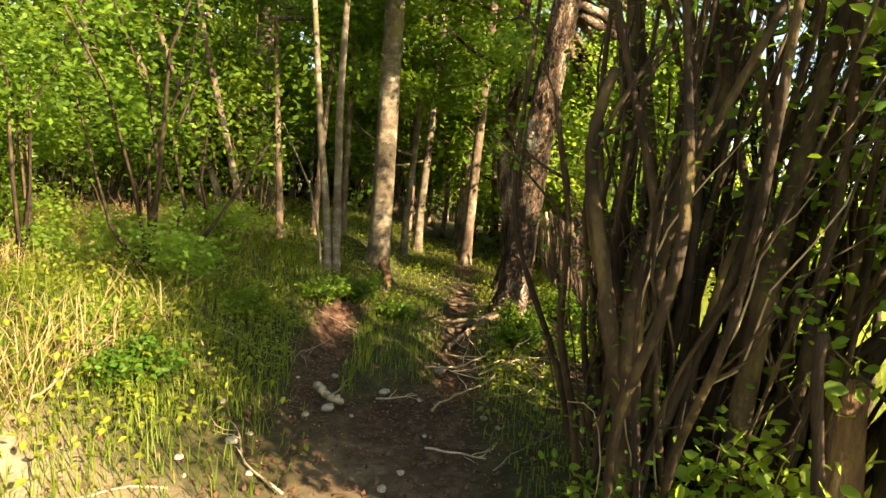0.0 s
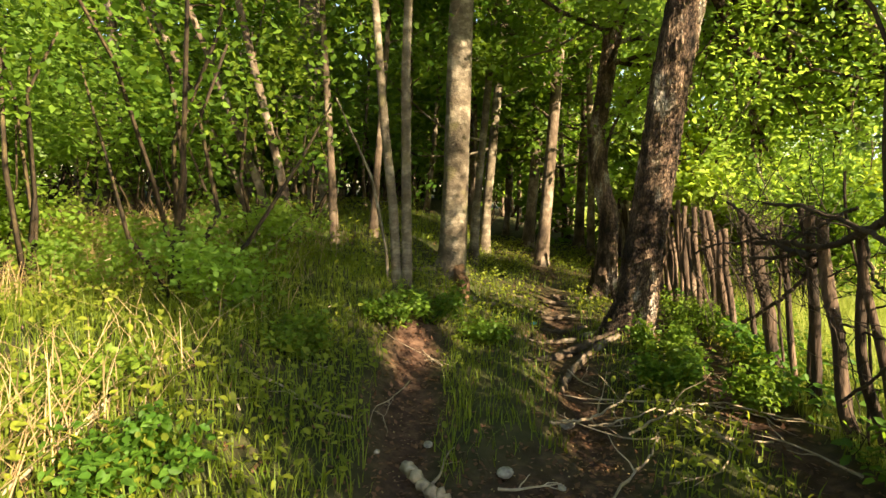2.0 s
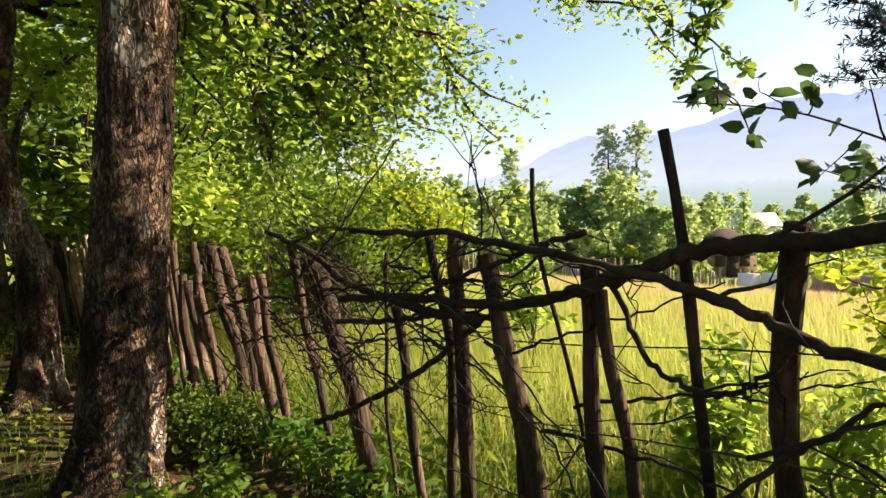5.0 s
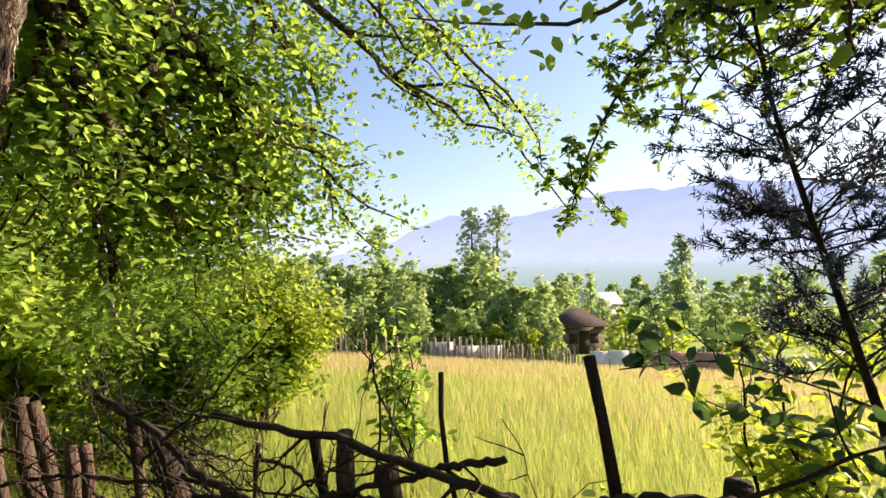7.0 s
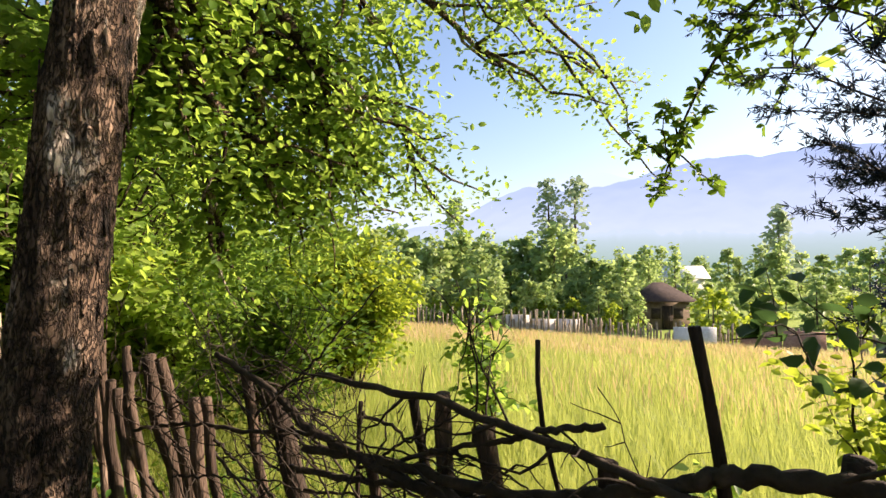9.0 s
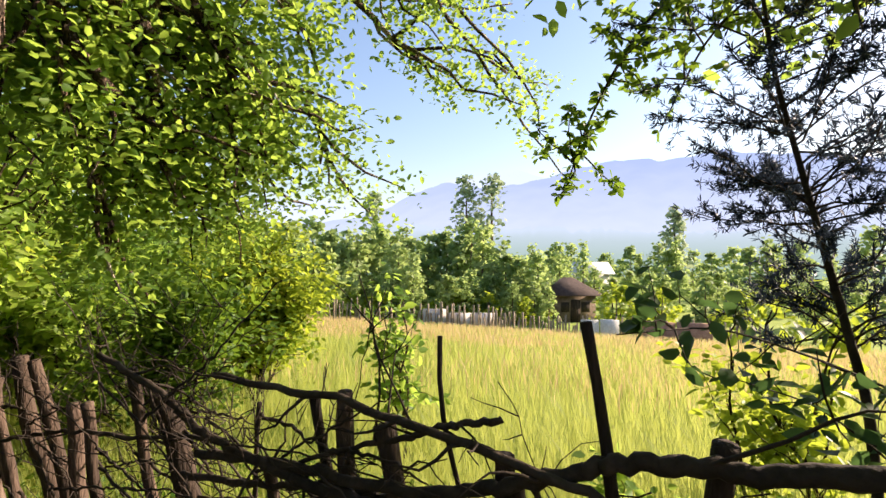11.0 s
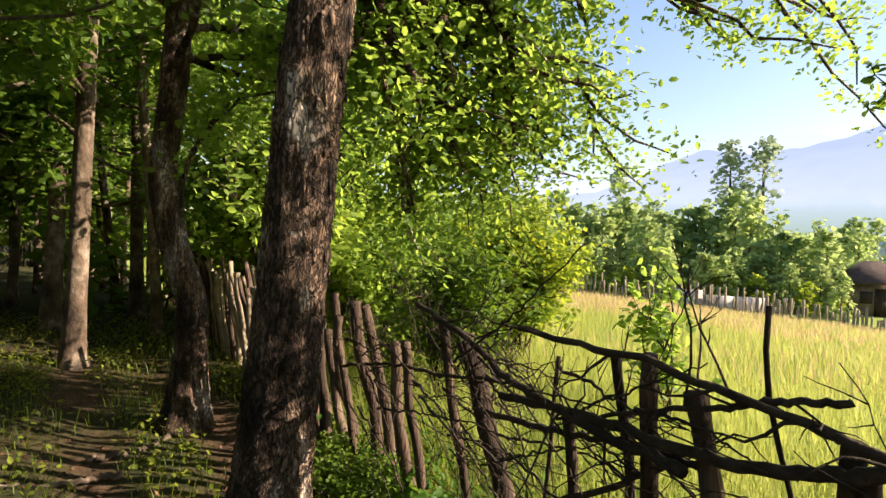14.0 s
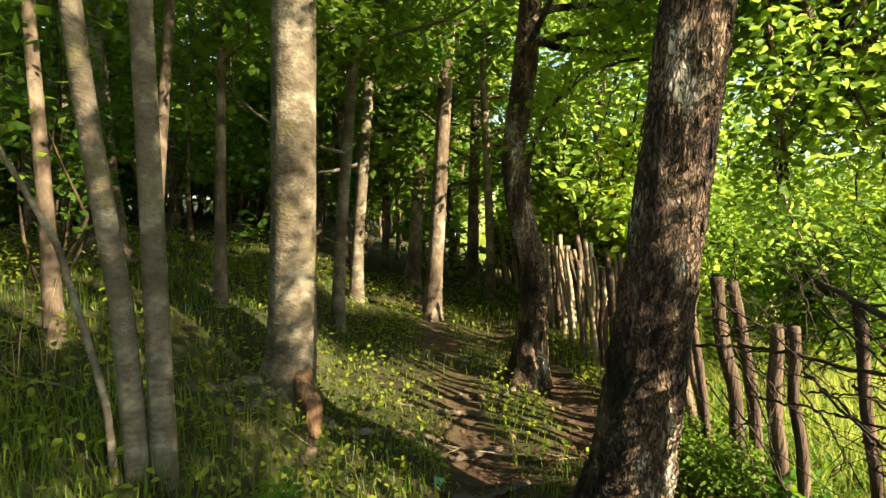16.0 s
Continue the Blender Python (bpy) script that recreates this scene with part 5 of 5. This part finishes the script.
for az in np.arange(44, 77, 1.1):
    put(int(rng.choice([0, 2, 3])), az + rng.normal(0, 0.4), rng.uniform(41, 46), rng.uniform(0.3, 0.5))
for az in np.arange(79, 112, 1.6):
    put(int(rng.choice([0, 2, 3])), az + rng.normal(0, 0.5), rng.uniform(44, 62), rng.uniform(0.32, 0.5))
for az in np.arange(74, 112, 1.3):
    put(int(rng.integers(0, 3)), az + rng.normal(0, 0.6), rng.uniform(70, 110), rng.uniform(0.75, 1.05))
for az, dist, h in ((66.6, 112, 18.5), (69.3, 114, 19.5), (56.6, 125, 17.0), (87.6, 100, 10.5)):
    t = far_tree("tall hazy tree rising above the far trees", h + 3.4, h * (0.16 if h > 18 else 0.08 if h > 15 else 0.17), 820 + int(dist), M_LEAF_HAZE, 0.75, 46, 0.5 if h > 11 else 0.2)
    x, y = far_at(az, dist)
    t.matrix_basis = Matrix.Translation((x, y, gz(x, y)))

put(3, 82.2, 37.4, 1.1)

# far stake fences
for name, a0, a1, d0, d1, hgt in (("far_fence", 46, 72, 38.5, 36.5, 1.4), ("far_fence", 68, 96, 35.5, 35.5, 1.1)):
    f = thing(name, (*far_at(a0, d0), gz(*far_at(a0, d0))), "distant fence of thin pale weathered stakes", "fence")
    fb = np.array(f.location)
    n = int((a1 - a0) * 3.2)
    for k in range(n):
        s = (k + rng.uniform(-0.3, 0.3)) / n
        x, y = far_at(a0 + (a1 - a0) * s, d0 + (d1 - d0) * s)
        z = gz(x, y)
        g = Geo()
        tube(g, curve_points((x, y, z - 0.1), (x + rng.normal(0, 0.08), y + rng.normal(0, 0.08), z + hgt * rng.uniform(0.7, 1.4)), 4, 0.01, rng) - fb, rng.uniform(0.045, 0.075), 6)
        part("stake", g, M_DRY, f)
M_PLASTER = material("stained_plaster", [(0.3, (0.52, 0.49, 0.45)), (0.7, (0.78, 0.76, 0.72))], 1.5, (1, 1, 1), 0.9, 0.3, 12)
M_BRICKRED = material("red_brown_wall", [(0.3, (0.26, 0.13, 0.09)), (0.7, (0.42, 0.26, 0.19))], 2.0, (1, 1, 1), 0.9, 0.3, 14)
M_ROOF = material("brown_thatch_roof", [(0.3, (0.035, 0.022, 0.018)), (0.7, (0.09, 0.06, 0.048))], 1.5, (1, 1, 1), 0.95, 0.5, 10)
M_TIN = material("pale_tin_roof", [(0.3, (0.55, 0.55, 0.55)), (0.7, (0.75, 0.74, 0.72))], 1.0, (1, 1, 1), 0.5, 0.1, 8)
M_HOUSE = material("brown_house_wall", [(0.3, (0.11, 0.075, 0.05)), (0.7, (0.26, 0.19, 0.13))], 2.0, (1, 1, 1), 0.9, 0.3, 10)


def box_geo(lo, hi):
    x0, y0, z0 = lo
    x1, y1, z1 = hi
    v = [(x0, y0, z0), (x1, y0, z0), (x1, y1, z0), (x0, y1, z0), (x0, y0, z1), (x1, y0, z1), (x1, y1, z1), (x0, y1, z1)]
    return Geo().add(v, [(3, 2, 1, 0), (4, 5, 6, 7), (0, 1, 5, 4), (1, 2, 6, 5), (2, 3, 7, 6), (3, 0, 4, 7)])


def far_wall(az0, az1, d, h, mat, label):
    a, b = np.array(far_at(az0, d)), np.array(far_at(az1, d))
    ln = float(np.linalg.norm(b - a))
    z = gz(*a)
    w = thing("garden_wall", (*a, z), label, "wall")
    w.rotation_euler = (0, 0, math.atan2(*(b - a)[::-1]))
    n = max(2, int(ln / 1.6))
    for k in range(n):
        part("panel", box_geo((ln * k / n, -0.08, -0.3), (ln * (k + 1) / n - 0.06, 0.08, h * rng.uniform(0.85, 1.1))), mat, w, smooth=False)


far_wall(62, 70, 37.5, 1.3, M_PLASTER, "low pale plastered garden wall beyond the meadow")
far_wall(78.6, 82.5, 33.5, 1.35, M_PLASTER, "low whitish garden wall beyond the meadow")
far_wall(84.5, 91, 34.5, 1.25, M_BRICKRED, "low red-brown garden wall beyond the meadow")


def house(az, d, w, dp, h, roof_h, wall_mat, roof_mat, label, hip=True):
    x, y = far_at(az, d)
    t = thing("house", (x, y, gz(x, y)), label, "house")
    t.rotation_euler = (0, 0, radians(90 - az + 20))
    part("wall", box_geo((-dp / 2, -w / 2, -0.3), (dp / 2, w / 2, h)), wall_mat, t, smooth=False)
    e = 0.55
    r = w * 0.12 if hip else w / 2 + e
    v = [(-dp / 2 - e, -w / 2 - e, h - 0.1), (dp / 2 + e, -w / 2 - e, h - 0.1), (dp / 2 + e, w / 2 + e, h - 0.1), (-dp / 2 - e, w / 2 + e, h - 0.1), (0, -r, h + roof_h), (0, r, h + roof_h),
         (-dp / 2 - e, -w / 2 - e, h), (dp / 2 + e, -w / 2 - e, h), (dp / 2 + e, w / 2 + e, h), (-dp / 2 - e, w / 2 + e, h)]
    g = Geo().add(v, [(3, 2, 1, 0), (0, 1, 7, 6), (1, 2, 8, 7), (2, 3, 9, 8), (3, 0, 6, 9), (7, 8, 5, 4), (9, 6, 4, 5)], [(6, 7, 4), (8, 9, 5)])
    part("roof", g, roof_mat, t, smooth=False)
    for s in (-1, 1):
        part("window", box_geo((-dp / 2 - 0.04, s * w * 0.25 - 0.35, 0.8), (-dp / 2 + 0.02, s * w * 0.25 + 0.35, 1.6)), M_TWIG, t, smooth=False)
    part("door", box_geo((-dp / 2 - 0.05, -0.4, -0.1), (-dp / 2 + 0.02, 0.4, 1.8)), M_POST, t, smooth=False)


house(77.3, 46, 3.4, 3.4, 2.2, 1.35, M_HOUSE, M_ROOF, "small brown house with a pointed brown roof")
house(79.6, 80, 4, 4, 3.2, 1.6, M_PLASTER, M_TIN, "pale house with a light tin roof behind trees", False)


# distant wooded plain and mountains; haze is painted as self-glowing colour
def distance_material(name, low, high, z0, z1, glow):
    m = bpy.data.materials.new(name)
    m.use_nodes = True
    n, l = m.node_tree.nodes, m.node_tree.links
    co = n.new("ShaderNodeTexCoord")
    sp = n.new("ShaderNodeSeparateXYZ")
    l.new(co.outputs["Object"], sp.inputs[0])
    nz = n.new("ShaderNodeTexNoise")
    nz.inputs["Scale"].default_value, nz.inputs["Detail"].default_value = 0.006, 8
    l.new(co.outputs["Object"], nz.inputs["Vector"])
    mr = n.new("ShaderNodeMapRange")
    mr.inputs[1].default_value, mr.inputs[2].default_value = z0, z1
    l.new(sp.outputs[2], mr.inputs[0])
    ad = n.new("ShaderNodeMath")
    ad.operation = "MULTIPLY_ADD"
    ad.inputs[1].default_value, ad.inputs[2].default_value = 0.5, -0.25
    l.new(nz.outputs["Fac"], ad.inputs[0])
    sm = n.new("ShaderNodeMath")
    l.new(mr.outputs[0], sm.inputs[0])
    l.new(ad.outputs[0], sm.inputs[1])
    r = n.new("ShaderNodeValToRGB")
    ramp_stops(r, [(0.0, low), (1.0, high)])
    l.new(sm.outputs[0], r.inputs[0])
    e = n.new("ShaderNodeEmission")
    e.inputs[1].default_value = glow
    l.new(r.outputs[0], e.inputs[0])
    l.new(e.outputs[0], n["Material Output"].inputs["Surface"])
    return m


def ridge(name, label, knots, dist, depth, mat, seed, rough):
    """A mountain range: its crest's elevation in degrees along the bearing, falling to the plain."""
    rng = np.random.default_rng(seed)
    az = np.linspace(knots[0][0], knots[-1][0], 220)
    el = np.interp(az, [k[0] for k in knots], [k[1] for k in knots])
    for k in range(1, 5):
        el = el + rough / k * np.sin(az * k * 0.9 + rng.uniform(0, 6.28)) + rng.normal(0, rough * (0.06 if dist > 1000 else 0.7), len(az))
    rows = []
    for s in np.linspace(0, 1, 14):
        d = dist - depth * (1 - s)
        z = -4 + (dist * np.tan(np.radians(el)) + 4) * s ** 1.15 * (1 + 0.04 * (1 - s) * np.sin(az * 3 + s * 9))
        rows.append(np.stack([EYE0[0] + d * np.sin(np.radians(az)), EYE0[1] + d * np.cos(np.radians(az)), z], -1))
    v = np.stack(rows)
    r, c = v.shape[:2]
    i = (np.arange(r - 1)[:, None] * c + np.arange(c - 1)[None]).ravel()
    o = part(name, Geo().add(v, np.stack([i, i + 1, i + c + 1, i + c], -1)), mat)
    return tagged(o, label, "mountain", kind="structure")


# haze tints given as emission: bluish crest, paler foot; wood fades paler upward
M_MOUNT = distance_material("haze_blue_mountain", (0.66, 0.75, 0.88), (0.42, 0.53, 0.79), 0, 560, 0.43)
M_MOUNT2 = distance_material("haze_pale_mountain", (0.72, 0.81, 0.92), (0.66, 0.77, 0.93), 0, 700, 0.46)
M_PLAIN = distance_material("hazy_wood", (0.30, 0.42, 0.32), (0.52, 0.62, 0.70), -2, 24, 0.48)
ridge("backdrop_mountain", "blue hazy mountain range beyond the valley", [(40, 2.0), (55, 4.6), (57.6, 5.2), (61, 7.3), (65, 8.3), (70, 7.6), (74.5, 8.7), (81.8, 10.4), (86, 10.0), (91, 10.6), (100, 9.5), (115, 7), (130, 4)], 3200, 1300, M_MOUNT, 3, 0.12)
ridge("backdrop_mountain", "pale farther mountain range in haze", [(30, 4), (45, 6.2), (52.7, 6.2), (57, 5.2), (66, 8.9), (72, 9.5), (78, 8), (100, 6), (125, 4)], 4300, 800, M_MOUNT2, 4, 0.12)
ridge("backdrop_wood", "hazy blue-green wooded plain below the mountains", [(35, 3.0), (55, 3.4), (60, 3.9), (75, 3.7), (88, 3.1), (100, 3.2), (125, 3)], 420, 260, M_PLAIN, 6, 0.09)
